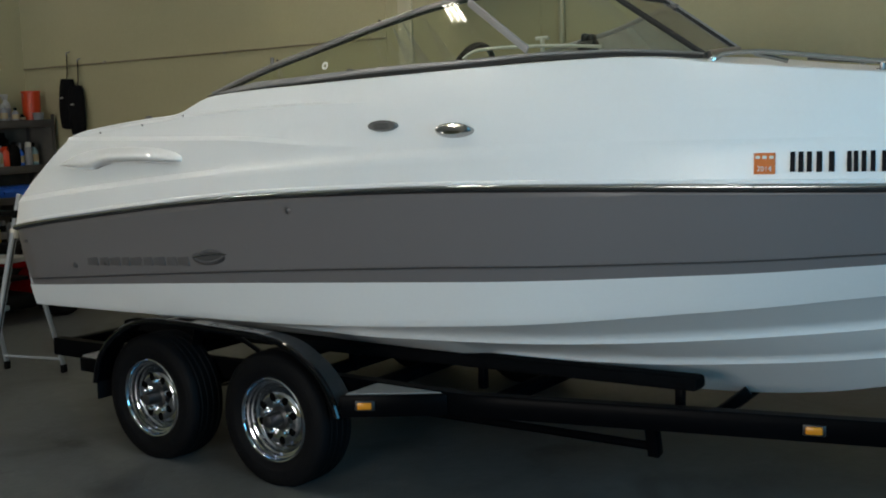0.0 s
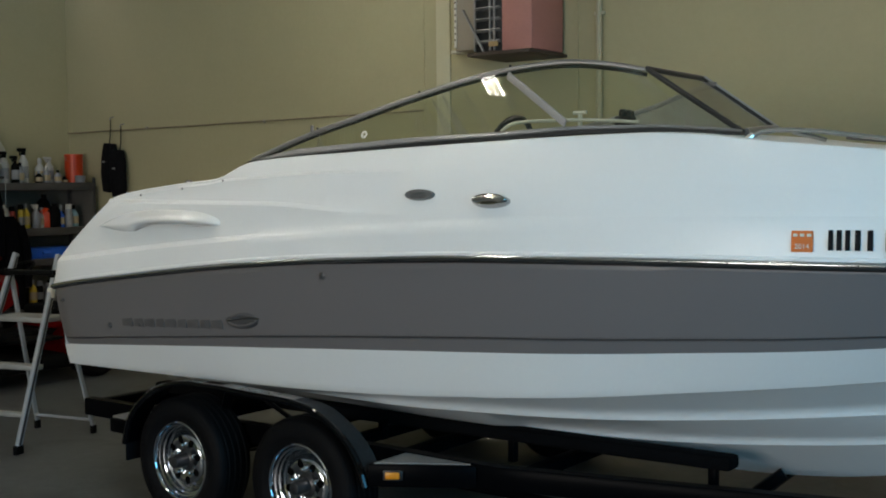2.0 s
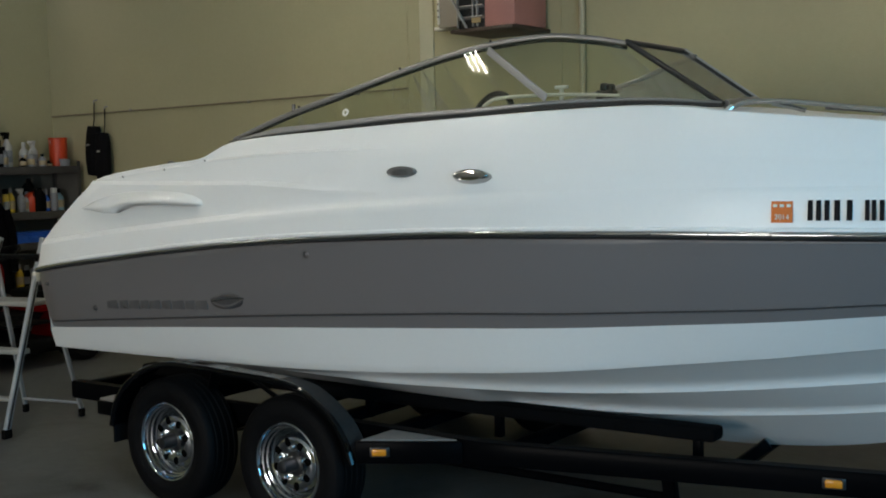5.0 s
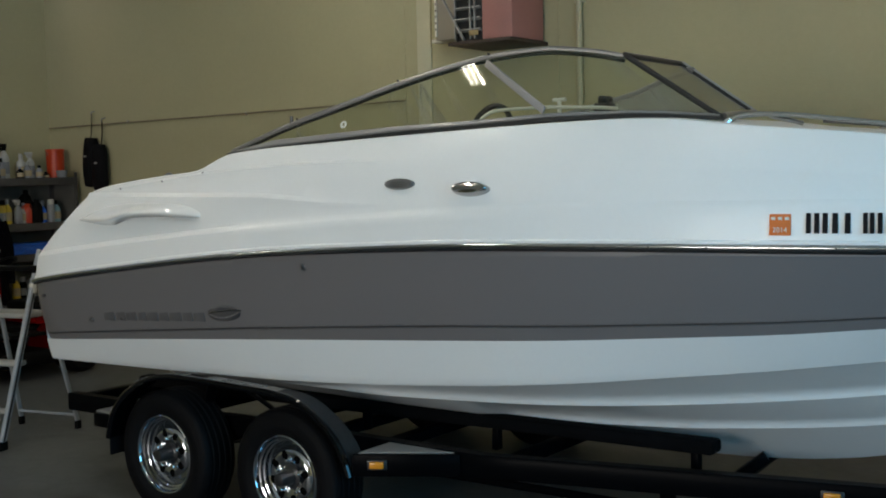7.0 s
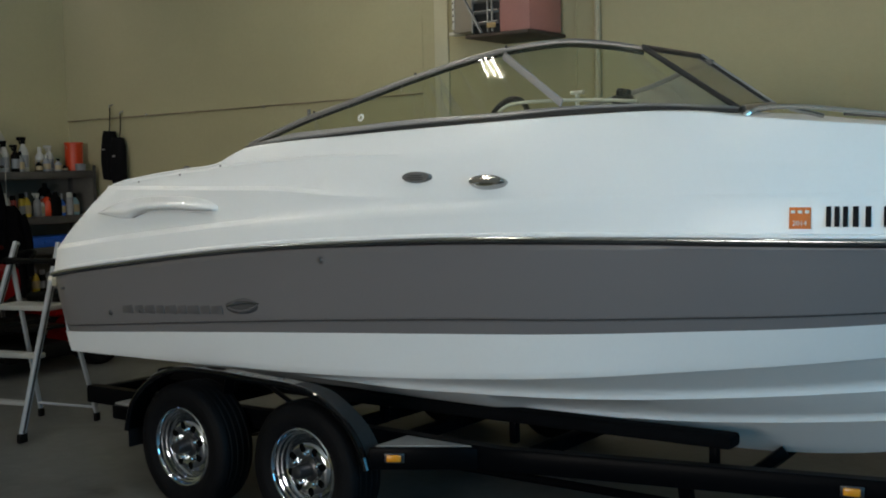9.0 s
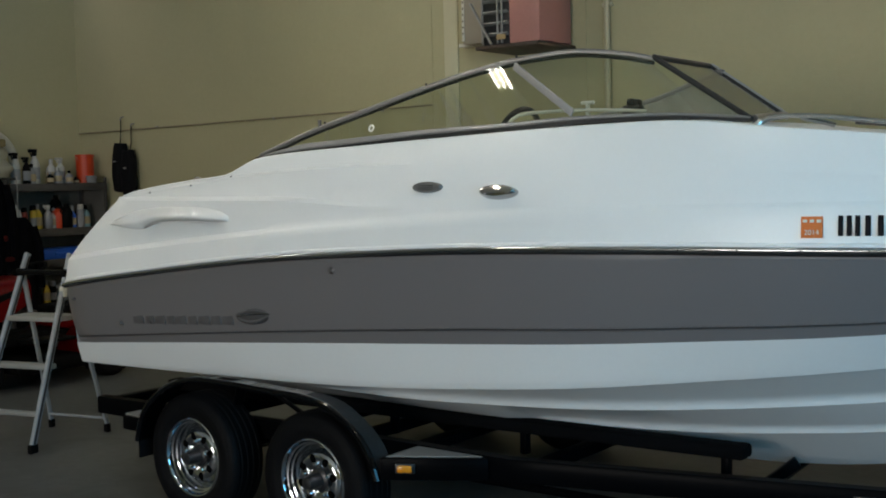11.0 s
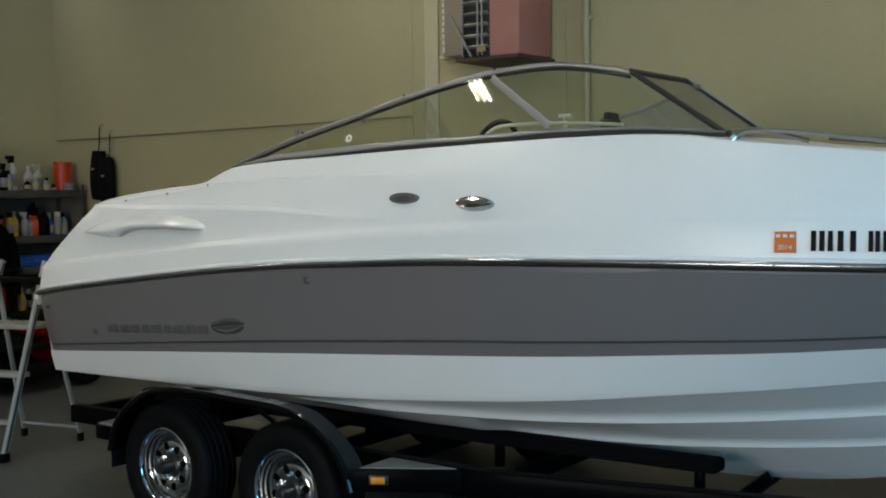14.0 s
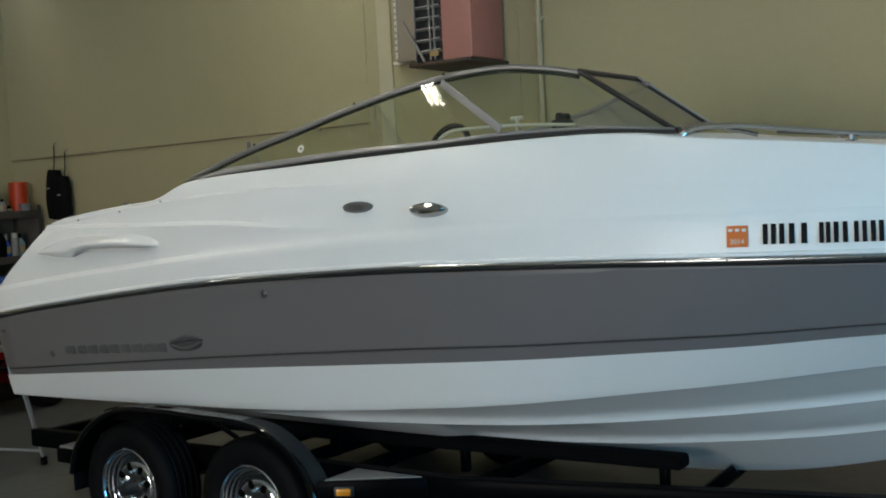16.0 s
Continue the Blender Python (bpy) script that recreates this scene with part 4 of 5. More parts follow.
        box(bm, (0, 0, 0), (0.086, 0.012, 0.044), 0.004, Matrix.Translation((x, s * (y - 0.004), z)) @ Matrix.Rotation(radians(ang) * -s, 4, "Z"))
        part("bezel", bm, BLACK_TRIM, mk)
    # tail lamp on its bracket
    bm = new_bm()
    box(bm, (-1.34, s * 1.09, 0.423), (0.19, 0.20, 0.076), 0.01)
    tl = part("tail_lamp_bracket", bm, TRAILER, trailer, "black tail lamp bracket")
    bm = new_bm()
    box(bm, (-1.335, s * 1.08, 0.467), (0.18, 0.19, 0.012), 0.003)
    part("step_pad", bm, PLATE, tl, "grey non-slip pad")
    bm = new_bm()
    box(bm, (-1.443, s * 1.09, 0.423), (0.02, 0.16, 0.05), 0.006)
    part("tail_lamp", bm, RED_LENS, tl, "red tail lamp lens")
    bm = new_bm()
    box(bm, (-1.255, s * 1.10, 0.36), (0.012, 0.24, 0.20), 0.003)
    part("mud_flap", bm, RUBBER, trailer, "black rubber mud flap")
    bm = new_bm()
    pipe(bm, [(0.40, s * 0.62, 0.270), (1.1, s * 0.62, 0.277), (1.66, s * 0.62, 0.280)], 0.020, 8)
    bar(bm, (1.66, s * 0.62, 0.245), (1.66, s * 0.66, 0.40), 0.05, 0.05, (1, 0, 0))
    part("spring_bar", bm, TRAILER, trailer, "black steel bar hung under the rail")

for x, z, h in ((-1.86, 0.43, 0.09), (-1.2, 0.42, 0.07), (-0.11, 0.42, 0.05), (0.29, 0.42, 0.05), (0.96, 0.42, 0.05), (3.1, 0.43, 0.08)):
    bm = new_bm()
    w = rail_line(x)
    if x > 1.5:
        for s in (-1, 1):
            bar(bm, (x, s * (w - 0.02), z), (x - 0.12, 0, z - 0.17), 0.07, h)
    else:
        bar(bm, (x, -w, z), (x, w, z), 0.07, h)
    part("cross_member", bm, TRAILER, trailer, "black steel cross member")
for s in (-1, 1):
    bm = new_bm()
    bar(bm, (1.70, s * 0.17, 0.28), (1.87, s * 0.09, 0.425), 0.05, 0.045)
    part("keel_support", bm, TRAILER, trailer, "black keel support arm")
for x in (-0.849, 0.0):
    bm = new_bm()
    pipe(bm, [(x, -1.03, 0.312), (x, 1.03, 0.312)], 0.03, 12)
    ax = part("axle", bm, TRAILER, trailer, "black tube axle")
    for s in (-1, 1):
        bm = new_bm()
        for k in range(4):
            L = 0.36 - 0.06 * k
            pts = [(x + L * q, s * 0.95, 0.35 - 0.012 * k + 0.05 * q * q - 0.02) for q in np.linspace(-1, 1, 9)]
            pipe(bm, pts, 0.022, 6, 0.28)
        part("leaf_spring", bm, TRAILER, ax)
# winch post and tongue
bm = new_bm()
bar(bm, (4.6, 0, 0.44), (5.6, 0, 0.44), 0.10, 0.10)
part("tongue", bm, TRAILER, trailer, "black steel trailer tongue")
bm = new_bm()
bar(bm, (4.95, 0, 0.48), (4.85, 0, 1.15), 0.08, 0.08, (1, 0, 0))
box(bm, (4.78, 0, 1.18), (0.14, 0.2, 0.10), 0.02)
part("winch_post", bm, TRAILER, trailer, "black winch post")
bm = new_bm()
pipe(bm, [(5.3, 0.09, 0.0), (5.3, 0.09, 0.62)], 0.03, 12)
box(bm, (5.3, 0.09, 0.008), (0.16, 0.14, 0.016), 0.004)
part("jack", bm, STEEL, trailer, "steel tongue jack on the floor")

HUB_Z = 0.312
HUB = material("dull_hub_steel", (0.06, 0.06, 0.064), 0.3, 0.8, vary=0.2)
HOLE_SHADE = material("painted_hole_shade", (0.003, 0.003, 0.003), 0.95, vary=0.1, spec=0.0)


def wheel_at(x, s):
    """A chromed eight-hole trailer wheel with its tyre; s is the side."""
    # local z of the turning runs outward
    base = Matrix.Translation((x, s * 1.2, HUB_Z)) @ Matrix.Rotation(radians(90) * -s, 4, "X")
    bm = new_bm()
    lathe(bm, [(0.0, -0.13), (0.13, -0.13), (0.14, -0.115), (0.14, -0.075), (0.0, -0.07)], base, 24)
    w = part("wheel", bm, TRAILER, trailer, "trailer wheel with a chromed rim and black tyre")
    bm = new_bm()
    prof = [(0.186, -0.006), (0.192, 0.004), (0.198, 0.006), (0.203, 0.002), (0.203, -0.012), (0.192, -0.02), (0.188, -0.19), (0.17, -0.19)]
    lip = [(0.186, -0.006), (0.184, -0.016), (0.176, -0.020), (0.174, -0.036), (0.167, -0.040), (0.164, -0.060), (0.156, -0.068), (0.150, -0.066), (0.142, -0.055), (0.128, -0.038),
           (0.112, -0.030), (0.092, -0.032), (0.074, -0.042), (0.062, -0.046), (0.056, -0.046)]
    lathe(bm, list(reversed(prof)) + lip[1:], base, 56)
    part("rim", bm, CHROME, w, "polished chrome rim")
    bm = new_bm()
    lathe(bm, [(0.056, -0.046), (0.046, -0.044), (0.036, -0.036), (0.033, 0.026), (0.028, 0.038), (0.015, 0.043), (0.0, 0.044)], base, 28)
    part("hub_cap", bm, HUB, w, "chrome hub cap")
    # the rim is not pierced: black discs give the dark of its holes
    for k in range(8):
        a = math.tau * (k + 0.3) / 8
        bm = new_bm()
        hm = base @ Matrix.Translation((0.104 * math.cos(a), 0.104 * math.sin(a), -0.0305)) @ Matrix.Rotation(a, 4, "Z")
        lathe(bm, [(0.0, 0.0), (0.85, 0.0014), (1.0, 0.0)], hm @ Matrix.Diagonal((0.021, 0.0185, 1, 1)), 14)
        part("vent_hole", bm, HOLE_SHADE, w, "black disc standing in for a shaded hole in the rim")
    for k in range(5):
        a = math.tau * (k + 0.28) / 5
        bm = new_bm()
        nm_ = base @ Matrix.Translation((0.077 * math.cos(a), 0.077 * math.sin(a), -0.046))
        lathe(bm, [(0.0155, 0.0), (0.0155, 0.004), (0.0115, 0.006), (0.0115, 0.024), (0.008, 0.030), (0.0, 0.032)], nm_, 12)
        part("wheel_nut", bm, SATIN, w, "polished chrome wheel nut")
    bm = new_bm()
    R = 0.326
    prof = [(0.200, -0.195), (0.235, -0.212), (0.28, -0.210), (0.31, -0.196), (R - 0.004, -0.182)]
    for g in (-0.150, -0.112, -0.075, -0.038):
        prof += [(R, g - 0.009), (R - 0.004, g - 0.005), (R - 0.004, g + 0.005), (R, g + 0.009)]
    prof += [(R - 0.003, -0.012), (0.312, 0.004), (0.300, 0.010), (0.290, 0.0115), (0.286, 0.014), (0.272, 0.016), (0.25, 0.0165), (0.232, 0.014), (0.226, 0.010), (0.214, 0.008), (0.204, 0.002), (0.200, -0.006)]
    lathe(bm, prof, base, 64)
    for v in bm.verts:
        if v.co.z < 0.0:
            v.co.z = 0.0
    part("tyre", bm, RUBBER, w, "black radial tyre")
    return w


for x in (-0.849, 0.0):
    for s in (-1, 1):
        wheel_at(x, s)

# ---- along the long wall ----
BROWN = material("dark_brown_board", (0.055, 0.038, 0.028), 0.6, vary=0.25, fine=40)
PINK = material("dusty_pink_enamel", (0.44, 0.20, 0.17), 0.55, vary=0.08)
GALV = material("galvanised_sheet", (0.36, 0.35, 0.33), 0.5, 0.5, vary=0.15, fine=30)
P_TAN = material("tan_notice_paper", (0.34, 0.24, 0.11), 0.7, vary=0.2)
DUCT = material("painted_sheet_metal", (0.32, 0.28, 0.22), 0.6, vary=0.08)
CABLE = material("brown_conduit", (0.25, 0.205, 0.13), 0.6, vary=0.2)
NYLON = material("black_nylon", (0.006, 0.006, 0.007), 0.8, vary=0.35, bump=0.004, bump_scale=70, spec=0.1)

conduit = thing("wall_conduit", pose(-5, WALL_Y - 0.02, 2.33), "thin brown conduit clipped along the painted wall", "conduit")
bm = new_bm()
pipe(bm, [(WALL_X + 0.02, WALL_Y - 0.016, 2.308), (-5.0, WALL_Y - 0.016, 2.319), (-2.43, WALL_Y - 0.016, 2.336)], 0.008, 8)
part("tube", bm, CABLE, conduit)
for x in (-6.2, -4.4, -3.0):
    bm = new_bm()
    box(bm, (x, WALL_Y - 0.012, 2.32), (0.02, 0.024, 0.028), 0.003)
    part("clip", bm, GALV, conduit)

trim = new_bm()
box(trim, (-2.21, WALL_Y - 0.010, CEIL / 2 + 0.6), (0.145, 0.020, CEIL - 1.2), 0.004)
tagged(part("trim", trim, TRIM_P), "pale vertical cover board on the long wall", "trim", kind="structure")
trim = new_bm()
box(trim, (-2.43, WALL_Y - 0.003, CEIL / 2), (0.012, 0.006, CEIL), 0.001)
tagged(part("trim", trim, WALL), "narrow vertical joint strip on the wall", "trim", kind="structure")
trim = new_bm()
box(trim, (-0.90, WALL_Y - 0.004, CEIL / 2), (0.02, 0.008, CEIL), 0.002)
tagged(part("trim", trim, WALL), "narrow vertical joint strip on the wall", "trim", kind="structure")

PIPE_P = material("painted_pipe", (0.47, 0.44, 0.30), 0.6, vary=0.05)
riser = thing("wall_pipe", pose(-0.69, WALL_Y - 0.03, 0), "pale painted pipe standing up the wall", "pipe")
bm = new_bm()
pipe(bm, [(-0.69, WALL_Y - 0.035, 0.0), (-0.69, WALL_Y - 0.035, CEIL)], 0.024, 14)
part("tube", bm, PIPE_P, riser)
for z in (0.6, 1.8, 3.0, 4.1):
    bm = new_bm()
    box(bm, (-0.69, WALL_Y - 0.02, z), (0.085, 0.04, 0.03), 0.005)
    part("strap", bm, TRIM_P, riser)

heater = thing("unit_heater", pose(-1.28, WALL_Y, 2.71), "pink enamelled unit heater with louvres on a wall shelf", "heater")
bm = new_bm()
box(bm, (-1.28, WALL_Y - 0.275, 2.70), (0.58, 0.55, 0.028), 0.006)
part("shelf_board", bm, BROWN, heater, "dark brown shelf board")
bm = new_bm()
box(bm, (-1.1475, WALL_Y - 0.26, 3.22), (0.275, 0.46, 1.0), 0.012)
part("casing", bm, PINK, heater, "dusty pink casing")
bm = new_bm()
box(bm, (-1.4125, WALL_Y - 0.26, 3.22), (0.25, 0.44, 1.0), 0.008)
part("louvre_box", bm, BLACK_TRIM, heater, "dark louvre opening")
for k in range(9):
    bm = new_bm()
    box(bm, (0, 0, 0), (0.235, 0.035, 0.010), 0.002, Matrix.Translation((-1.4125, WALL_Y - 0.492, 2.80 + 0.085 * k)) @ Matrix.Rotation(radians(-28), 4, "X"))
    part("louvre", bm, GALV, heater, "pale sheet metal louvre")
for x in (-1.53, -1.385, -1.345):
    bm = new_bm()
    box(bm, (x, WALL_Y - 0.50, 3.2), (0.012, 0.02, 0.94), 0.002)
    part("louvre_stile", bm, GALV, heater)
bm = new_bm()
box(bm, (-1.70, WALL_Y - 0.17, 3.30), (0.30, 0.32, 1.06), 0.01)
part("side_duct", bm, DUCT, heater, "grey sheet metal duct")
bm = new_bm()
bar(bm, (-1.60, WALL_Y - 0.56, 3.05), (-1.42, WALL_Y - 0.54, 2.72), 0.03, 0.014)
part("stay", bm, GALV, heater, "thin metal stay")
bm = new_bm()
box(bm, (-1.84, WALL_Y - 0.335, 3.3), (0.022, 0.006, 1.0), 0.001)
part("perforated_edge", bm, TRIM_W, heater, "pale perforated edge strip")
for k in range(12):
    bm = new_bm()
    box(bm, (-1.84, WALL_Y - 0.339, 2.86 + 0.05 * k), (0.010, 0.003, 0.016))
    part("slot", bm, BROWN, heater)
bm = new_bm()
box(bm, (-1.345, WALL_Y - 0.515, 2.775), (0.085, 0.006, 0.04), 0.001)
part("notice_plate", bm, P_TAN, heater, "small tan notice plate")
bm = new_bm()
box(bm, (-1.95, WALL_Y - 0.06, 2.80), (0.22, 0.10, 0.028), 0.006)
part("bracket", bm, TRIM_W, heater, "pale wall bracket")


def soft_sack(name, w, d, h, mat, seed, sag=0.12, label="", parent=None, m=None, square=0.42):
    """A soft, creased bag or bundle."""
    bm = new_bm()
    rows = []
    n = 18
    for i in range(13):
        k = i / 12
        f = max(0.02, math.sin(math.pi * (0.06 + 0.88 * k))) ** square
        row = []
        for j in range(n):
            a = math.tau * j / n
            c, s_ = math.cos(a), math.sin(a)
            e = (abs(c) ** 3 + abs(s_) ** 3) ** (-1 / 3)
            q = 1 + sag * noise.noise(Vector((c * 2 + seed, s_ * 2, k * 4)))
            row.append((w / 2 * f * e * c * q, d / 2 * f * e * s_ * q, h * k + sag * 0.2 * h * noise.noise(Vector((c + seed, s_, 7)))))
        rows.append(row)
    grid(bm, rows, closed=True, cap=True)
    if m is not None:
        bmesh.ops.transform(bm, matrix=m, verts=bm.verts)
    return part(name, bm, mat, parent, label, 75)


# two black padded bags hung from hooks on the conduit wall
for i, (x, z0, h, w, top) in enumerate(((-6.79, 1.64, 0.53, 0.21, 2.46), (-6.61, 1.57, 0.52, 0.22, 2.38))):
    bag = thing("hanging_bag", pose(x, WALL_Y - 0.08, z0), "black padded bag hanging by a strap from a wall hook", "bag", "bags on the wall")
    soft_sack("pouch", w, 0.12, h, NYLON, 3 + i, 0.10, "", bag, Matrix.Translation((x, WALL_Y - 0.085, z0)) @ Matrix.Rotation(radians(4 - 5 * i), 4, "Y"), 0.2)
    bm = new_bm()
    pipe(bm, [(x - 0.012, WALL_Y - 0.06, z0 + h - 0.05), (x - 0.004, WALL_Y - 0.045, z0 + h + 0.08), (x, WALL_Y - 0.04, top - 0.03)], 0.015, 8, 0.4)
    part("strap", bm, NYLON, bag)
    bm = new_bm()
    pipe(bm, [(x, WALL_Y, top), (x, WALL_Y - 0.04, top - 0.01), (x, WALL_Y - 0.05, top - 0.03), (x, WALL_Y - 0.04, top - 0.045)], 0.007, 8)
    part("hook", bm, GALV, bag)
    bm = new_bm()
    box(bm, (x, WALL_Y - 0.147, z0 + h * 0.62), (0.05, 0.006, 0.018), 0.002)
    part("tag", bm, GALV, bag, "small pale tag")

# ---- shelving on the end wall ----
SHELF_STEEL = material("grey_shelf_steel", (0.075, 0.071, 0.070), 0.55, 0.2, vary=0.2)
PANEL = material("dull_grey_panel", (0.15, 0.143, 0.13), 0.7, vary=0.2, spec=0.2)
SX0, SX1 = -7.53, -7.05


def shelving(y0, y1, levels, label):
    u = thing("shelving_unit", pose((SX0 + SX1) / 2, (y0 + y1) / 2, 0), label, "shelving", "steel shelving")
    for x in (SX0 + 0.02, SX1 - 0.02):
        for y in (y0 + 0.02, y1 - 0.02):
            bm = new_bm()
            sx = 1 if x > -7.3 else -1
            sy = 1 if y > (y0 + y1) / 2 else -1
            box(bm, (x, y + sy * 0.018, 0.90), (0.04, 0.004, 1.80), 0.0)
            box(bm, (x + sx * 0.018, y, 0.90), (0.004, 0.04, 1.80), 0.0)
            part("post", bm, SHELF_STEEL, u, "perforated angle post")
    for z in levels:
        bm = new_bm()
        box(bm, ((SX0 + SX1) / 2, (y0 + y1) / 2, z - 0.018), (SX1 - SX0, y1 - y0, 0.036), 0.004)
        box(bm, (SX1 + 0.003, (y0 + y1) / 2, z - 0.036), (0.012, y1 - y0 - 0.006, 0.080), 0.003)
        part("shelf", bm, SHELF_STEEL, u, "grey steel shelf with a folded front lip")
    bm = new_bm()
    box(bm, (SX0 + 0.012, (y0 + y1) / 2, 0.90), (0.004, y1 - y0 - 0.09, 1.60))
    part("back_panel", bm, PANEL, u, "dull grey back panel")
    if y1 > 2:
        bm = new_bm()
        box(bm, ((SX0 + SX1) / 2, y1 - 0.004, 0.86), (SX1 - SX0 - 0.09, 0.004, 1.66))
        part("end_panel", bm, PANEL, u, "dull grey end panel")
    return u


L1, L2, L3, L4 = 1.742, 1.258, 0.93, 0.45
shelving(1.52, 2.78, (L1, L2, L3, L4), "grey steel shelving unit crowded with bottles and cans")
shelving(0.45, 1.48, (L1, L2, L3, L4), "grey steel shelving unit topped with cloth bundles")


def plastic(name, c, r=0.4):
    return material(name, c, r, vary=0.08)


P = {"white": plastic("white_plastic", (0.46, 0.46, 0.44)), "yellow": plastic("yellow_plastic", (0.60, 0.42, 0.03)), "red": plastic("red_plastic", (0.42, 0.05, 0.03)),
     "orange": plastic("orange_plastic", (0.55, 0.050, 0.010)), "blue": plastic("blue_plastic", (0.015, 0.12, 0.60)), "grey": plastic("grey_plastic", (0.25, 0.26, 0.28)),
     "black": material("black_plastic", (0.004, 0.004, 0.004), 0.6, vary=0.1, spec=0.06), "teal": plastic("pale_blue_plastic", (0.22, 0.38, 0.45)), "tan": plastic("tan_plastic", (0.42, 0.33, 0.2))}


def bottle(x, y, z, r, h, body, cap, kind):
    names = {"spray": ("spray_bottle", "plastic spray bottle with a trigger head on the shelf"), "can": ("spray_can", "slim aerosol can standing on the shelf"), "jug": ("jug", "plastic jug with a screw cap on the shelf"), "bottle": ("bottle", "plastic bottle with a cap on the shelf")}
    nm, lb = names[kind]
    t = thing(nm, pose(x, y, z), body + " " + lb, "bottle", "bottles on the shelves")
    m = Matrix.Translation((x, y, z))
    bm = new_bm()
    if kind == "can":
        lathe(bm, [(0.0, 0.0), (r * 0.94, 0.0), (r, 0.006), (r, h * 0.74), (r * 0.8, h * 0.80), (r * 0.55, h * 0.81), (0, h * 0.81)], m, 16)
    elif kind == "jug":
        lathe(bm, [(0.0, 0.0), (r * 0.92, 0.0), (r, 0.012), (r, h * 0.62), (r * 0.8, h * 0.78), (r * 0.36, h * 0.88), (r * 0.34, h * 0.92), (0, h * 0.92)], m @ Matrix.Diagonal((0.7, 1, 1, 1)), 18)
    else:
        lathe(bm, [(0.0, 0.0), (r * 0.92, 0.0), (r, 0.01), (r, h * 0.55), (r * 0.85, h * 0.64), (r * 0.42, h * 0.76), (r * 0.36, h * 0.80), (0, h * 0.80)], m, 16)
    part("body", bm, P[body], t)
    bm = new_bm()
    if kind == "spray":
        box(bm, (x, y, z + h * 0.86), (r * 0.7, r * 0.8, h * 0.12), 0.005)
        box(bm, (x + r * 0.2, y - r * 0.5, z + h * 0.95), (r * 0.55, r * 1.9, h * 0.10), 0.006)
        bar(bm, (x, y - r * 0.9, z + h * 0.92), (x, y - r * 0.65, z + h * 0.78), 0.01, 0.014)
    elif kind == "can":
        lathe(bm, [(r * 0.86, h * 0.78), (r * 0.86, h * 0.97), (r * 0.78, h), (0, h)], m, 16)
    else:
        q = 0.36 if kind == "jug" else 0.40
        lathe(bm, [(r * q, h * 0.80), (r * q, h * 0.97), (r * q * 0.9, h), (0, h)], m, 14)
    part("cap", bm, P[cap], t)
    bm = new_bm()
    if kind != "jug":
        a0, a1 = -1.1, 1.1
        rows = [[(x + (r + 0.001) * math.cos(a), y + (r + 0.001) * math.sin(a), z + h * k) for a in np.linspace(a0 - 0.4, a1, 10)] for k in (0.14, 0.48)]
        grid(bm, rows)
        part("label_band", bm, P["tan" if body != "tan" else "white"] if kind == "bottle" else P["grey"], t)
    else:
        pipe(bm, [(x, y - r * 0.9, z + h * 0.6), (x, y - r * 1.15, z + h * 0.72), (x, y - r * 0.5, z + h * 0.86)], 0.009, 8)
        part("handle", bm, P[body], t)


bottle(-7.26, 1.80, L1, 0.052, 0.335, "white", "black", "spray")
bottle(-7.22, 1.905, L1, 0.045, 0.29, "black", "black", "spray")
bottle(-7.22, 1.96, L1, 0.045, 0.22, "grey", "black", "bottle")
bottle(-7.27, 2.035, L1, 0.052, 0.375, "white", "black", "spray")
bottle(-7.20, 2.17, L1, 0.040, 0.13, "black", "grey", "bottle")
bottle(-7.33, 2.27, L1, 0.054, 0.27, "white", "white", "bottle")
bottle(-7.24, 2.29, L1, 0.044, 0.18, "grey", "white", "bottle")
bottle(-7.30, 2.365, L1, 0.048, 0.285, "white", "white", "spray")
bottle(-7.19, 2.40, L1, 0.042, 0.14, "grey", "black", "bottle")
bottle(-7.22, 2.50, L1, 0.036, 0.07, "black", "black", "bottle")
rng = random.Random(4)
y = 1.51
for body, kind in (("white", "can"), ("teal", "bottle"), ("white", "jug"), ("red", "can"), ("yellow", "can"), ("yellow", "bottle"), ("grey", "spray"), ("white", "bottle"), ("black", "jug"), ("black", "bottle")):
    r = {"jug": 0.07, "can": 0.034}.get(kind, 0.044)
    y += r + 0.008
    bottle(-7.22 + rng.uniform(-0.05, 0.03), y, L2, r, rng.uniform(0.20, 0.27), body, rng.choice(("white", "black", "grey")), kind)
    y += r
bottle(-7.24, 2.30, L2, 0.085, 0.24, "orange", "black", "jug")
bottle(-7.36, 2.33, L2, 0.075, 0.36, "black", "black", "jug")
bottle(-7.22, 2.44, L2, 0.042, 0.22, "blue", "grey", "bottle")
bottle(-7.20, 2.53, L2, 0.040, 0.25, "grey", "white", "can")
bottle(-7.24, 2.62, L2, 0.052, 0.24, "teal", "black", "bottle")
y = 1.60
for body, kind in (("grey", "can"), ("white", "bottle"), ("black", "jug"), ("yellow", "bottle"), ("black", "can"), ("grey", "jug"), ("yellow", "can"), ("black", "jug")):
    r = {"jug": 0.07, "can": 0.034}.get(kind, 0.044)
    y += r + 0.03
    bottle(-7.22 + rng.uniform(-0.05, 0.03), y, L4, r, rng.uniform(0.20, 0.30), body, rng.choice(("black", "grey")), kind)
    y += r

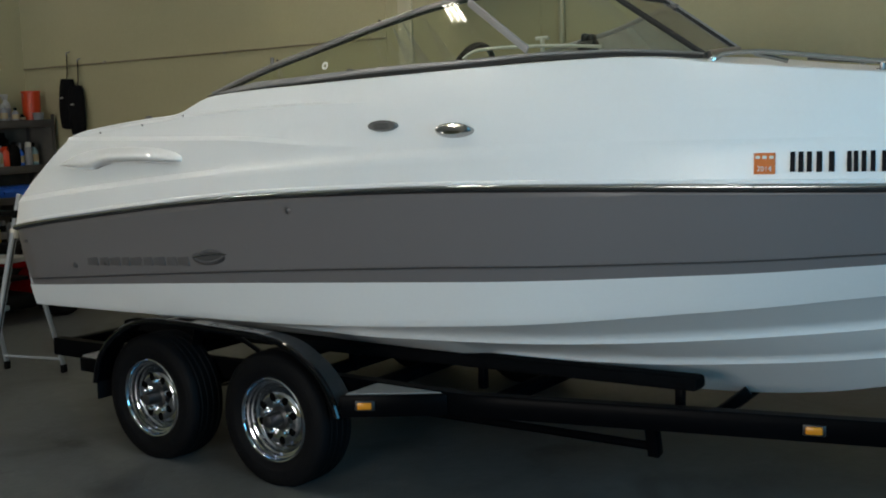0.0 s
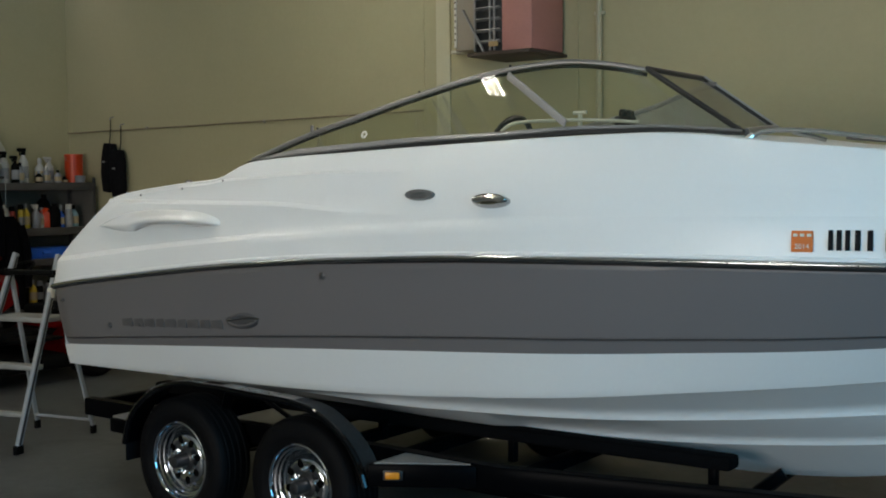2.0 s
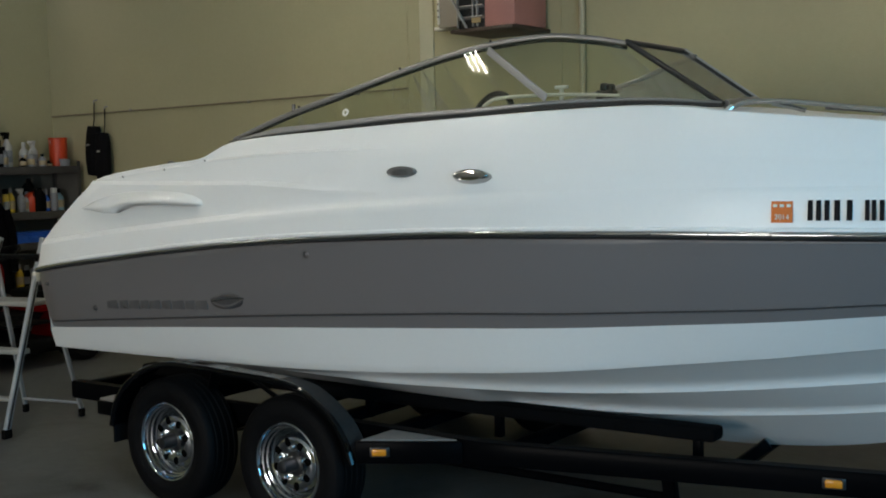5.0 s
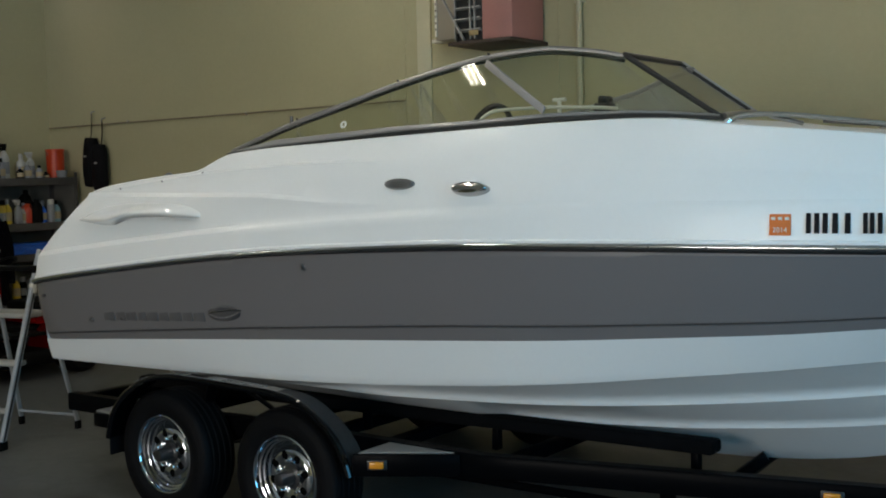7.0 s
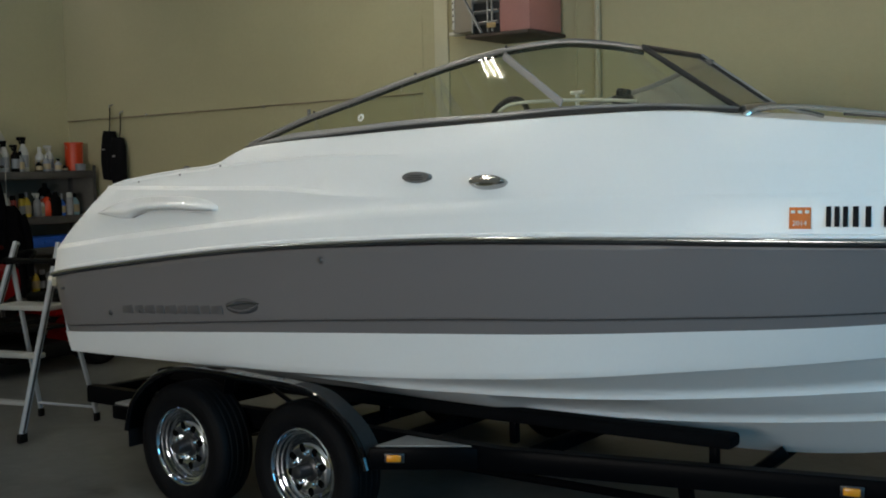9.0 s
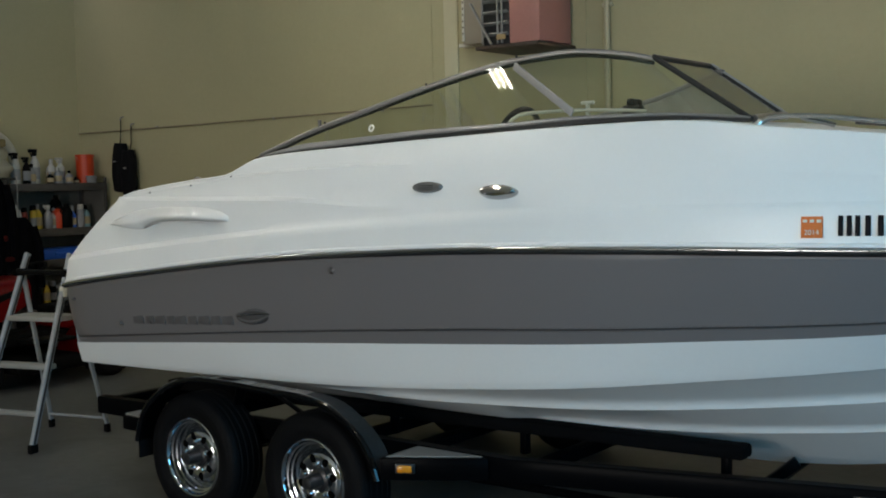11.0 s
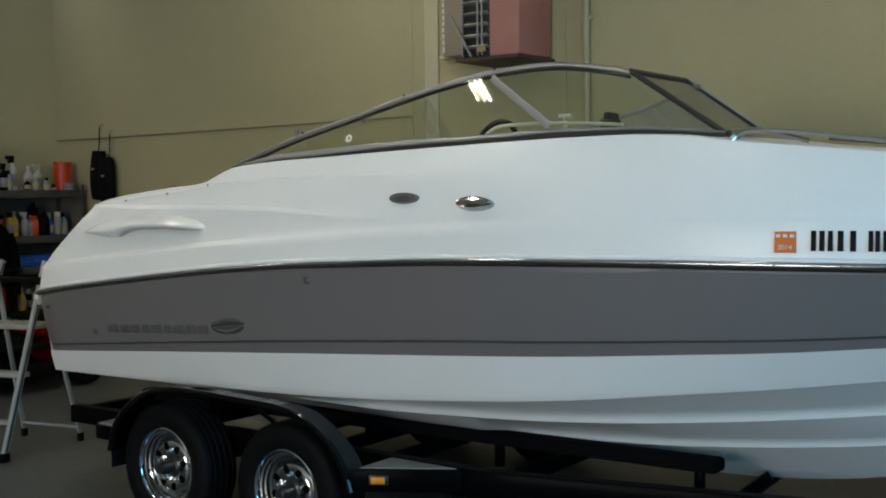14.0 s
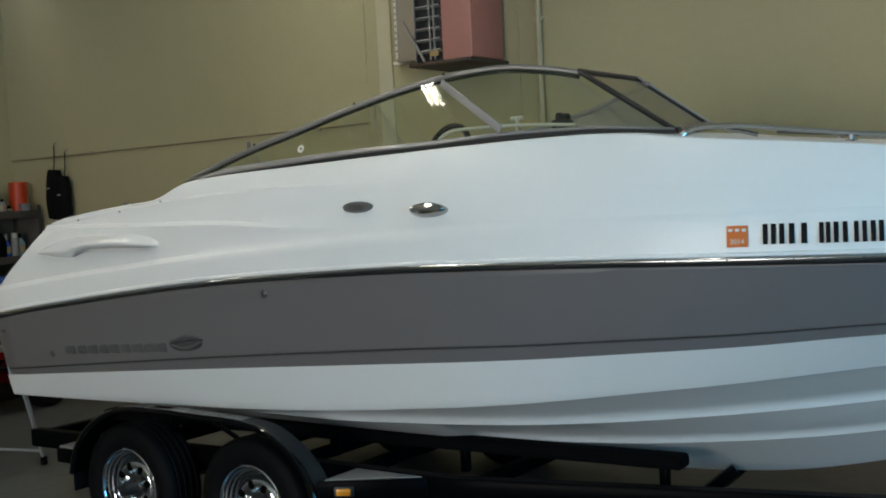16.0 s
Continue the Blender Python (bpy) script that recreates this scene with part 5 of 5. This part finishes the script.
bucket = thing("bucket", pose(-7.27, 2.66, L1), "orange plastic bucket standing on the top shelf", "bucket")
bm = new_bm()
lathe(bm, [(0.0, 0.004), (0.090, 0.004), (0.093, 0.0), (0.098, 0.295), (0.103, 0.298), (0.103, 0.315), (0.097, 0.318), (0.093, 0.29), (0.087, 0.012), (0.0, 0.012)], Matrix.Translation((-7.27, 2.66, L1)), 28)
part("pail", bm, P["orange"], bucket)
bm = new_bm()
pipe(bm, [(-7.27 + 0.03 * math.sin(a), 2.66 - 0.104 * math.cos(a), L1 + 0.29 - 0.10 * math.sin(a)) for a in np.linspace(0, math.pi, 15)], 0.003, 6)
part("bail", bm, GALV, bucket, "wire handle")
tray = thing("clear_tub", pose(-7.10, 2.62, L1), "small pale plastic tub on the top shelf", "tub")
bm = new_bm()
lathe(bm, [(0.0, 0.0), (0.05, 0.0), (0.06, 0.075), (0.063, 0.08), (0.0, 0.082)], Matrix.Translation((-7.10, 2.62, L1)), 18)
part("pot", bm, P["grey"], tray)

tote = thing("blue_tote", pose(-7.2, 2.15, L3), "long bright blue plastic tote on the third shelf", "tote")
bm = new_bm()
box(bm, (-7.20, 2.14, L3 + 0.05), (0.26, 0.70, 0.10), 0.014)
part("bin", bm, P["blue"], tote)
bm = new_bm()
box(bm, (-7.20, 2.14, L3 + 0.107), (0.29, 0.73, 0.018), 0.006)
part("lid", bm, P["blue"], tote)
bm = new_bm()
box(bm, (-7.04, 2.14, L3 + 0.06), (0.02, 0.10, 0.03), 0.005)
part("handle", bm, P["blue"], tote)

# cloth bundles on top, coats and poles hung in front
CANVAS = material("pale_canvas", (0.36, 0.345, 0.275), 0.9, vary=0.15, bump=0.006, bump_scale=18, spec=0.1)
CREAM = material("cream_vinyl", (0.50, 0.48, 0.40), 0.5, vary=0.1)
KHAKI = material("khaki_canvas", (0.20, 0.165, 0.085), 0.9, vary=0.2, bump=0.004, bump_scale=40, spec=0.1)
RED_CLOTH = material("red_cloth", (0.36, 0.022, 0.014), 0.9, vary=0.25, bump=0.006, bump_scale=22, spec=0.1)
COAT = material("black_cloth", (0.003, 0.003, 0.004), 0.92, vary=0.4, bump=0.006, bump_scale=16, spec=0.04)
for nm, lb, mat, c, s_, seed in (("canvas_bundle", "pale canvas bundle lying on top of the shelving", CANVAS, (-7.25, 1.40, L1), (0.34, 0.60, 0.39), 11),
                                 ("cloth_bundle", "crumpled red cloth bundle slumped on the shelving", RED_CLOTH, (-7.20, 0.95, L1), (0.40, 0.46, 0.34), 13),
                                 ("cloth_bundle", "crumpled pale cloth on the shelving", CANVAS, (-7.15, 0.62, L1), (0.40, 0.36, 0.18), 14)):
    t = thing(nm, pose(*c), lb, "cloth bundle")
    soft_sack("cloth", s_[0], s_[1], s_[2], mat, seed, 0.24 if seed == 11 else 0.5, "", t, Matrix.Translation(c), 0.14 if seed == 11 else 0.5)
t = thing("padded_roll", pose(-7.42, 1.90, L1), "cream padded roll arched behind the canvas bundle", "padded roll")
bm = new_bm()
pipe(bm, curve_points([(-7.45, 1.40, L1 + 0.50), (-7.44, 1.52, L1 + 0.545), (-7.43, 1.68, L1 + 0.53), (-7.42, 1.81, L1 + 0.43), (-7.42, 1.88, L1 + 0.28), (-7.42, 1.90, L1 + 0.05)], 26), 0.05, 12, 1.0, [0.045] * 4 + [0.05] * 18 + [0.046, 0.042, 0.036, 0.03])
part("pad", bm, CREAM, t)
bm = new_bm()
box(bm, (-7.42, 1.905, L1 + 0.02), (0.09, 0.10, 0.04), 0.012)
part("end_cap", bm, CANVAS, t)
t = thing("folded_cover", pose(-7.25, 1.37, L1 + 0.388), "folded khaki cover with a black strap on the bundle", "cover")
bm = new_bm()
box(bm, (-7.25, 1.37, L1 + 0.43), (0.32, 0.48, 0.085), 0.024, None, 2)
part("fold", bm, KHAKI, t)
bm = new_bm()
box(bm, (-7.25, 1.41, L1 + 0.432), (0.335, 0.035, 0.10), 0.012)
part("strap", bm, NYLON, t)

rack = thing("coat_rail", pose(-6.95, 0.9, 0), "dark steel rail on two posts carrying coats", "coat rail")
for y in (0.30, 1.52):
    bm = new_bm()
    pipe(bm, [(-6.95, y, 0.0), (-6.95, y, 1.80)], 0.016, 10)
    box(bm, (-6.95, y, 0.015), (0.40, 0.05, 0.03), 0.006)
    part("post", bm, BLACK_TRIM, rack)
bm = new_bm()
pipe(bm, [(-6.95, 0.25, 1.80), (-6.95, 1.60, 1.80)], 0.014, 10)
part("rail", bm, BLACK_TRIM, rack)


def coat(y, w, h, top, seed, mat):
    c = thing("coat", pose(-6.95, y, top - h), "black cloth coat hanging from a rail by a wire hanger", "coat", "coats on the rail")
    bm = new_bm()
    rows = []
    for i in range(15):
        k = i / 14
        ww = w * (0.45 + 0.55 * min(1, k * 7) ** 0.5) * (1 + 0.10 * k)
        rows.append([(-6.95 + (0.05 + 0.06 * min(1, k * 3)) * math.sin(a) * (1 + 0.35 * math.sin(a * 5 + seed) * k),
                      y + ww / 2 * math.cos(a) + 0.02 * noise.noise(Vector((k * 4, a, seed))), top - h * k + 0.02 * math.sin(3 * a + seed) * k) for a in np.linspace(0, math.tau, 26, endpoint=False)])
    grid(bm, rows, closed=True, cap=True)
    part("cloth", bm, mat, c, "", 70)
    for sd in (-1, 1):
        bm = new_bm()
        pipe(bm, curve_points([(-6.93, y + sd * w * 0.42, top - 0.10), (-6.90, y + sd * w * 0.56, top - h * 0.4), (-6.88, y + sd * w * 0.52, top - h * 0.78)], 12), 0.06, 10, 0.8)
        part("sleeve", bm, mat, c)
    bm = new_bm()
    pipe(bm, [(-6.95, y, top - 0.02), (-6.95, y, 1.80), (-6.955, y, 1.818), (-6.94, y, 1.824)], 0.004, 6)
    part("hanger", bm, GALV, c)


for i, (y, w, h, top) in enumerate(((0.42, 0.42, 1.2, 1.76), (0.66, 0.38, 0.9, 1.80), (0.90, 0.44, 1.1, 1.90), (1.10, 0.46, 0.78, 1.93), (1.32, 0.36, 1.15, 1.84), (1.62, 0.34, 0.95, 1.40))):
    coat(y, w, h, top, i * 1.7, COAT)
RED_RAG = material("dark_red_cloth", (0.045, 0.006, 0.005), 0.9, vary=0.25, spec=0.1)
POLE_WOOD = material("pale_ash_wood", (0.22, 0.20, 0.17), 0.6, vary=0.15, fine=40)
YELLOW = material("yellow_rubber", (0.40, 0.32, 0.02), 0.5, vary=0.15)
t = thing("broom", pose(-6.74, 0.72, 0), "slim pale pole with a worn bristle head standing on the floor", "broom")
bm = new_bm()
pipe(bm, [(-6.74, 0.75, 0.16), (-6.84, 0.75, 1.50)], 0.0055, 8)
part("handle", bm, POLE_WOOD, t)
bm = new_bm()
box(bm, (-6.735, 0.75, 0.09), (0.06, 0.24, 0.18), 0.014)
part("head", bm, KHAKI, t)
t = thing("hanging_tube", pose(-6.80, 1.10, 1.25), "short pale aluminium tube hung by a loop from the rail", "tube")
bm = new_bm()
pipe(bm, [(-6.80, 1.10, 1.22), (-6.80, 1.105, 1.64)], 0.013, 10)
part("tube", bm, PALE_ALU, t)
bm = new_bm()
pipe(bm, [(-6.80, 1.105, 1.62), (-6.86, 1.105, 1.76), (-6.945, 1.105, 1.816), (-6.97, 1.105, 1.80)], 0.004, 6)
part("loop", bm, NYLON, t)
for nm, c, sz, mat, sd, lb in (("sun_hat", (-6.72, 1.04, 1.79), (0.14, 0.22, 0.05), CANVAS, 31, "pale cloth hat lying over the coats"),
                               ("red_rag", (-6.81, 0.96, 1.38), (0.05, 0.12, 0.16), RED_RAG, 33, "dark red rag tucked between the coats"),
                               ("red_rag", (-6.77, 1.36, 1.17), (0.04, 0.04, 0.06), RED_RAG, 34, "small dark red rag clipped to a coat"),
                               ("red_rag", (-6.78, 1.40, 0.96), (0.04, 0.10, 0.05), RED_RAG, 35, "small dark red rag clipped to a coat")):
    t = thing(nm, pose(*c), lb, "rag" if "rag" in nm else "hat")
    soft_sack("cloth", sz[0], sz[1], sz[2], mat, sd, 0.3, "", t, Matrix.Translation(c))
t = thing("rubber_gloves", pose(-6.80, 0.62, 1.02), "bright yellow rubber gloves clipped over a coat", "gloves")
soft_sack("glove", 0.05, 0.07, 0.15, YELLOW, 21, 0.25, "", t, Matrix.Translation((-6.80, 0.60, 0.99)) @ Matrix.Rotation(radians(35), 4, "X"))

# ---- step ladder behind the stern ----
F1, F2, R1, R2 = Vector((-3.302, -1.003, 0)), Vector((-2.828, -0.872, 0)), Vector((-3.43, -0.345, 0)), Vector((-2.955, -0.22, 0))
ladder = thing("step_ladder", pose(-3.1, -0.65, 0), "aluminium folding step ladder standing open on the concrete", "step ladder")
LAD = material("ladder_aluminium", (0.40, 0.425, 0.46), 0.4, 0.4, vary=0.1, fine=120)
TREAD = material("ladder_tread", (0.37, 0.365, 0.345), 0.5, 0.4, vary=0.12, fine=80)
inw = (F2 - F1).normalized()
back = Vector((-0.26, 0.966, 0)).normalized()
fr = []
for k, f in enumerate((F1, F2)):
    sgn = 1 if k == 0 else -1
    top = f + inw * 0.04 * sgn + back * (0.52 if k == 0 else 0.47) + Vector((0, 0, 1.25))
    fr.append((f, top))
    bm = new_bm()
    bar(bm, f + Vector((0, 0, 0.05)), top, 0.028, 0.042, (back.x, back.y, 0.4), 0.004)
    part("front_rail", bm, LAD, ladder, "ribbed aluminium rail")
    # the dark of the rail's centre groove, put on as a black strip
    bm = new_bm()
    bar(bm, f + Vector((0, 0, 0.06)) + inw * 0.0135, top + inw * 0.0135 - Vector((0, 0, 0.02)), 0.004, 0.015, (back.x, back.y, 0.4), 0.001)
    part("groove_strip", bm, BLACK_TRIM, ladder)
    bm = new_bm()
    box(bm, (0, 0, 0.03), (0.034, 0.07, 0.06), 0.008, Matrix.Translation(f) @ Matrix.Rotation(math.atan2(inw.y, inw.x), 4, "Z"))
    part("foot", bm, P["black"], ladder, "black rubber foot")
hinge = []
for k, r in enumerate((R1, R2)):
    f, top = fr[k]
    h = f.lerp(top, 0.90)
    hinge.append(h)
    bm = new_bm()
    bar(bm, r + Vector((0, 0, 0.05)), h, 0.018, 0.032, (back.x, back.y, 0.4), 0.003)
    part("rear_leg", bm, LAD, ladder, "slim aluminium rear leg")
    bm = new_bm()
    box(bm, (0, 0, 0.03), (0.03, 0.045, 0.06), 0.008, Matrix.Translation(r) @ Matrix.Rotation(math.atan2(inw.y, inw.x), 4, "Z"))
    part("foot", bm, P["black"], ladder, "black rubber foot")
    bm = new_bm()
    box(bm, (0, 0, 0), (0.04, 0.09, 0.05), 0.01, Matrix.Translation(h) @ Matrix.Rotation(math.atan2(inw.y, inw.x), 4, "Z"))
    part("hinge", bm, P["black"], ladder, "black plastic hinge")
for z, d, nm in ((0.245, 0.045, "tread"), (0.535, 0.085, "tread"), (0.835, 0.22, "platform")):
    k = (z - 0.0) / 1.25
    a, b = fr[0][0].lerp(fr[0][1], k), fr[1][0].lerp(fr[1][1], k)
    m = Matrix.Translation((a + b) / 2 + back * (d / 2 - 0.03)) @ Matrix.Rotation(math.atan2(inw.y, inw.x), 4, "Z")
    bm = new_bm()
    box(bm, (0, 0, -0.012), ((b - a).length, d, 0.018 + 0.2 * min(d, 0.08)), 0.006, m)
    tr = part(nm, bm, TREAD, ladder, "ribbed aluminium " + nm)
    for q in range(3):
        bm = new_bm()
        box(bm, (0, (q - 1) * d * 0.28, 0.004), ((b - a).length * 0.94, 0.006, 0.004), 0.0, m)
        part("rib", bm, TREAD, tr)
for z in (0.10,):
    bm = new_bm()
    k = z / 1.12
    pipe(bm, [R1.lerp(hinge[0], k), R2.lerp(hinge[1], k)], 0.010, 8)
    part("rear_bar", bm, LAD, ladder)
bm = new_bm()
box(bm, (0, 0.02, 0), ((hinge[1] - hinge[0]).length, 0.09, 0.03), 0.008, Matrix.Translation((hinge[0] + hinge[1]) / 2) @ Matrix.Rotation(math.atan2(inw.y, inw.x), 4, "Z"))
part("tool_tray", bm, P["black"], ladder, "black plastic tool tray")

# ---- red lawn tractor by the end wall, nose towards the open floor ----
RED = material("red_tractor_paint", (0.11, 0.0018, 0.002), 0.35, vary=0.1, coat=0.06, spec=0.1)
CAN_RED = material("red_fuel_can_plastic", (0.34, 0.022, 0.008), 0.5, vary=0.1, spec=0.15)
LENS = material("clear_headlamp", (0.30, 0.30, 0.28), 0.10, vary=0.3, scale=30)
DISC = material("grey_wheel_disc", (0.12, 0.12, 0.125), 0.5, vary=0.2)
MX, MY = -5.33, 0.02
tractor = thing("lawn_tractor", pose(MX, 0.5, 0), "red ride-on lawn tractor with a black deck, parked on concrete", "lawn tractor")
rows = []
nose = smooth([-0.17, -0.12, 0.0, 0.22, 0.55], [0.66, 0.76, 0.83, 0.89, 0.94])
skirt = smooth([-0.17, 0.0, 0.22, 0.55], [0.42, 0.44, 0.56, 0.72])
half = smooth([-0.17, -0.12, 0.0, 0.22, 0.55], [0.13, 0.20, 0.245, 0.265, 0.27])
for i in range(20):
    y = -0.17 + 0.72 * i / 19
    h, w = nose(y), half(y)
    low = skirt(y)
    rows.append([(MX + w * c, y, low + (h - low) * z) for c, z in ((-1, 0), (-1.02, 0.3), (-1.0, 0.62), (-0.92, 0.84), (-0.72, 0.96), (-0.3, 1.0), (0, 1.01), (0.3, 1.0), (0.72, 0.96), (0.92, 0.84), (1.0, 0.62), (1.02, 0.3), (1, 0))])
bm = new_bm()
grid(bm, rows, cap=True)
hood = part("hood", bm, RED, tractor, "glossy red sloping hood", 40)
bm = new_bm()
rows = [[(MX + 0.19 * c, -0.175 + 0.03 * (1 - abs(c)) * -1 + 0.03 * abs(c) ** 3, z) for c in np.linspace(-1, 1, 9)] for z in (0.47, 0.57, 0.68)]
grid(bm, rows)
bmesh.ops.solidify(bm, geom=bm.faces[:], thickness=0.02)
part("grille", bm, P["black"], hood, "black grille")
for s in (-1, 1):
    bm = new_bm()
    lathe(bm, [(0.0, 0.014), (0.5, 0.012), (0.9, 0.006), (1.0, -0.02)], Matrix.Translation((MX + s * 0.195, -0.085, 0.735)) @ Matrix.Rotation(radians(s * 58), 4, "Z") @ Matrix.Rotation(radians(72), 4, "X") @ Matrix.Diagonal((0.105, 0.040, 1, 1)), 20)
    part("headlamp", bm, LENS, hood, "clear oval headlamp")
    bm = new_bm()
    grid(bm, [[(MX + s * 0.262, y, z0), (MX + s * 0.277, y, z0 + 0.006), (MX + s * 0.277, y, z1 - 0.006), (MX + s * 0.262, y, z1)] for y, z0, z1 in ((0.05, 0.715, 0.735), (0.12, 0.705, 0.765), (0.24, 0.735, 0.80), (0.36, 0.775, 0.83), (0.46, 0.815, 0.845))], closed=True, cap=True)
    part("side_vent", bm, P["black"], hood, "black side grille")
    bm = new_bm()
    box(bm, (MX + s * 0.252, 0.06, 0.60), (0.012, 0.10, 0.022), 0.003)
    part("name_plate", bm, TRIM_W, hood, "pale plain name bar")
bm = new_bm()
box(bm, (MX, 0.62, 0.40), (0.40, 1.45, 0.10), 0.02)
box(bm, (MX, 0.06, 0.27), (0.46, 0.34, 0.28), 0.03)
part("frame", bm, P["black"], tractor, "black chassis")
bm = new_bm()
box(bm, (MX, -0.14, 0.46), (0.50, 0.14, 0.12), 0.03)
part("bumper", bm, RED, tractor, "red front bumper")
bm = new_bm()
box(bm, (MX, 0.62, 0.20), (1.02, 0.74, 0.13), 0.05, None, 2)
part("mower_deck", bm, P["black"], tractor, "black mower deck")
for s in (-1, 1):
    bm = new_bm()
    rows = [[(MX + s * xx, 1.22 - 0.38 * math.cos(a), 0.20 + 0.33 * math.sin(a) * zz) for xx, zz in ((0.16, 1.0), (0.40, 1.0), (0.47, 0.94), (0.49, 0.82))] for a in np.linspace(0.15, math.pi - 0.25, 16)]
    grid(bm, rows)
    bmesh.ops.solidify(bm, geom=bm.faces[:], thickness=0.012)
    part("fender", bm, RED, tractor, "red rear fender")
    bm = new_bm()
    box(bm, (MX + s * 0.36, 0.62, 0.40), (0.26, 0.42, 0.03), 0.01)
    part("foot_board", bm, P["black"], tractor)
bm = new_bm()
box(bm, (MX, 1.2, 0.50), (0.5, 0.62, 0.10), 0.03)
part("seat_pan", bm, RED, tractor)
bm = new_bm()
box(bm, (MX, 1.10, 0.60), (0.44, 0.42, 0.10), 0.04, None, 2)
box(bm, (MX, 1.32, 0.80), (0.44, 0.10, 0.36), 0.04, Matrix.Identity(4), 2)
part("seat", bm, P["black"], tractor, "black padded seat")
bm = new_bm()
pipe(bm, [(MX, 0.56, 0.85), (MX, 0.68, 0.97)], 0.022, 10)
part("steering_column", bm, P["black"], tractor)
bm = new_bm()
pipe(bm, [(MX + 0.17 * math.cos(a), 0.69 + 0.16 * math.sin(a), 0.97 + 0.07 * math.sin(a)) for a in np.linspace(0, math.tau, 29)], 0.014, 8)
part("steering_wheel", bm, P["black"], tractor)
bm = new_bm()
pipe(bm, [(MX - 0.42, MY, 0.175), (MX + 0.42, MY, 0.175)], 0.022, 10)
part("front_axle", bm, P["black"], tractor)
for x, y, r, w in ((MX + 0.36, MY, 0.178, 0.14), (MX - 0.36, MY, 0.178, 0.14), (MX + 0.36, 1.22, 0.235, 0.20), (MX - 0.36, 1.22, 0.235, 0.20)):
    s = 1 if x > MX else -1
    base = Matrix.Translation((x, y, r - 0.006)) @ Matrix.Rotation(radians(90) * s, 4, "Y")
    bm = new_bm()
    lathe(bm, [(0.0, -w * 0.2), (r * 0.52, -w * 0.2), (r * 0.54, w * 0.36), (r * 0.50, w * 0.38), (r * 0.44, w * 0.22), (r * 0.2, w * 0.2), (r * 0.16, w * 0.34), (0.0, w * 0.36)], base, 24)
    wh = part("wheel", bm, P["grey"] if r > 0.2 else DISC, tractor, "pale grey wheel disc")
    bm = new_bm()
    lathe(bm, [(r * 0.5, -w * 0.45), (r * 0.8, -w * 0.5), (r * 0.96, -w * 0.36), (r, -w * 0.1), (r, w * 0.1), (r * 0.96, w * 0.36), (r * 0.8, w * 0.5), (r * 0.56, w * 0.44), (r * 0.52, w * 0.34)], base, 32)
    for v in bm.verts:
        v.co.z = max(v.co.z, 0.0)
    part("tyre", bm, RUBBER, wh, "black turf tyre")

# dark storage bins on the shelves behind the coats
for i, (z, y) in enumerate(((L4, 0.72), (L4, 1.20), (L3, 0.70), (L3, 1.18), (L2, 0.74), (L2, 1.22), (0.0, 0.75), (0.0, 1.22), (0.0, 1.85), (0.0, 2.40))):
    hgt = 0.26 if z else 0.34
    b_ = thing("storage_bin", pose(-7.3, y, z), "black plastic storage bin with a lid on the shelving", "storage bin", "storage bins")
    bm = new_bm()
    box(bm, (-7.3, y, z + hgt / 2), (0.36, 0.42, hgt), 0.02)
    part("tub", bm, P["black"], b_)
    bm = new_bm()
    box(bm, (-7.3, y, z + hgt + 0.012), (0.39, 0.45, 0.024), 0.008)
    part("lid", bm, P["grey"] if i % 3 == 0 else P["black"], b_)

# red fuel can beside the tractor and a grey bin in front of the coats
can = thing("fuel_can", pose(-5.95, -0.10, 0), "red plastic fuel can with a black spout on the concrete", "fuel can")
bm = new_bm()
box(bm, (-5.95, -0.17, 0.20), (0.20, 0.32, 0.36), 0.035, None, 2)
box(bm, (-5.95, -0.17, 0.012), (0.17, 0.28, 0.024), 0.006)
part("body", bm, CAN_RED, can)
bm = new_bm()
pipe(bm, curve_points([(-5.95, -0.28, 0.37), (-5.95, -0.26, 0.44), (-5.95, -0.10, 0.44), (-5.95, -0.06, 0.37)], 14), 0.016, 10)
part("handle", bm, CAN_RED, can)
bm = new_bm()
pipe(bm, [(-5.95, -0.05, 0.36), (-5.95, 0.0, 0.42), (-5.95, 0.05, 0.47)], 0.018, 10)
part("spout", bm, P["black"], can, "black spout")
BIN_GREY = material("dark_grey_plastic", (0.05, 0.05, 0.052), 0.6, vary=0.15, spec=0.2)
bin_ = thing("waste_bin", pose(-6.55, 0.36, 0), "tall dark grey plastic waste bin with a lid", "waste bin")
bm = new_bm()
rows = [[(-6.55 + k * 0.17 * sx, 0.36 + k * 0.20 * sy, z) for sx, sy in ((-1, -0.8), (-0.8, -1), (0.8, -1), (1, -0.8), (1, 0.8), (0.8, 1), (-0.8, 1), (-1, 0.8))] for k, z in ((0.82, 0.0), (0.86, 0.03), (1.0, 0.70), (1.04, 0.705), (1.04, 0.73))]
grid(bm, rows, closed=True, cap=True)
part("tub", bm, BIN_GREY, bin_)
bm = new_bm()
box(bm, (-6.55, 0.36, 0.745), (0.37, 0.43, 0.03), 0.012)
part("lid", bm, BIN_GREY, bin_)
sticker_ = fr[1][0].lerp(fr[1][1], 0.80)
bm = new_bm()
box(bm, (0, 0, 0), (0.036, 0.046, 0.07), 0.008, Matrix.Translation(sticker_) @ Matrix.Rotation(math.atan2(inw.y, inw.x), 4, "Z"))
part("rail_cap", bm, TRIM_W, ladder, "pale plastic rail cap")
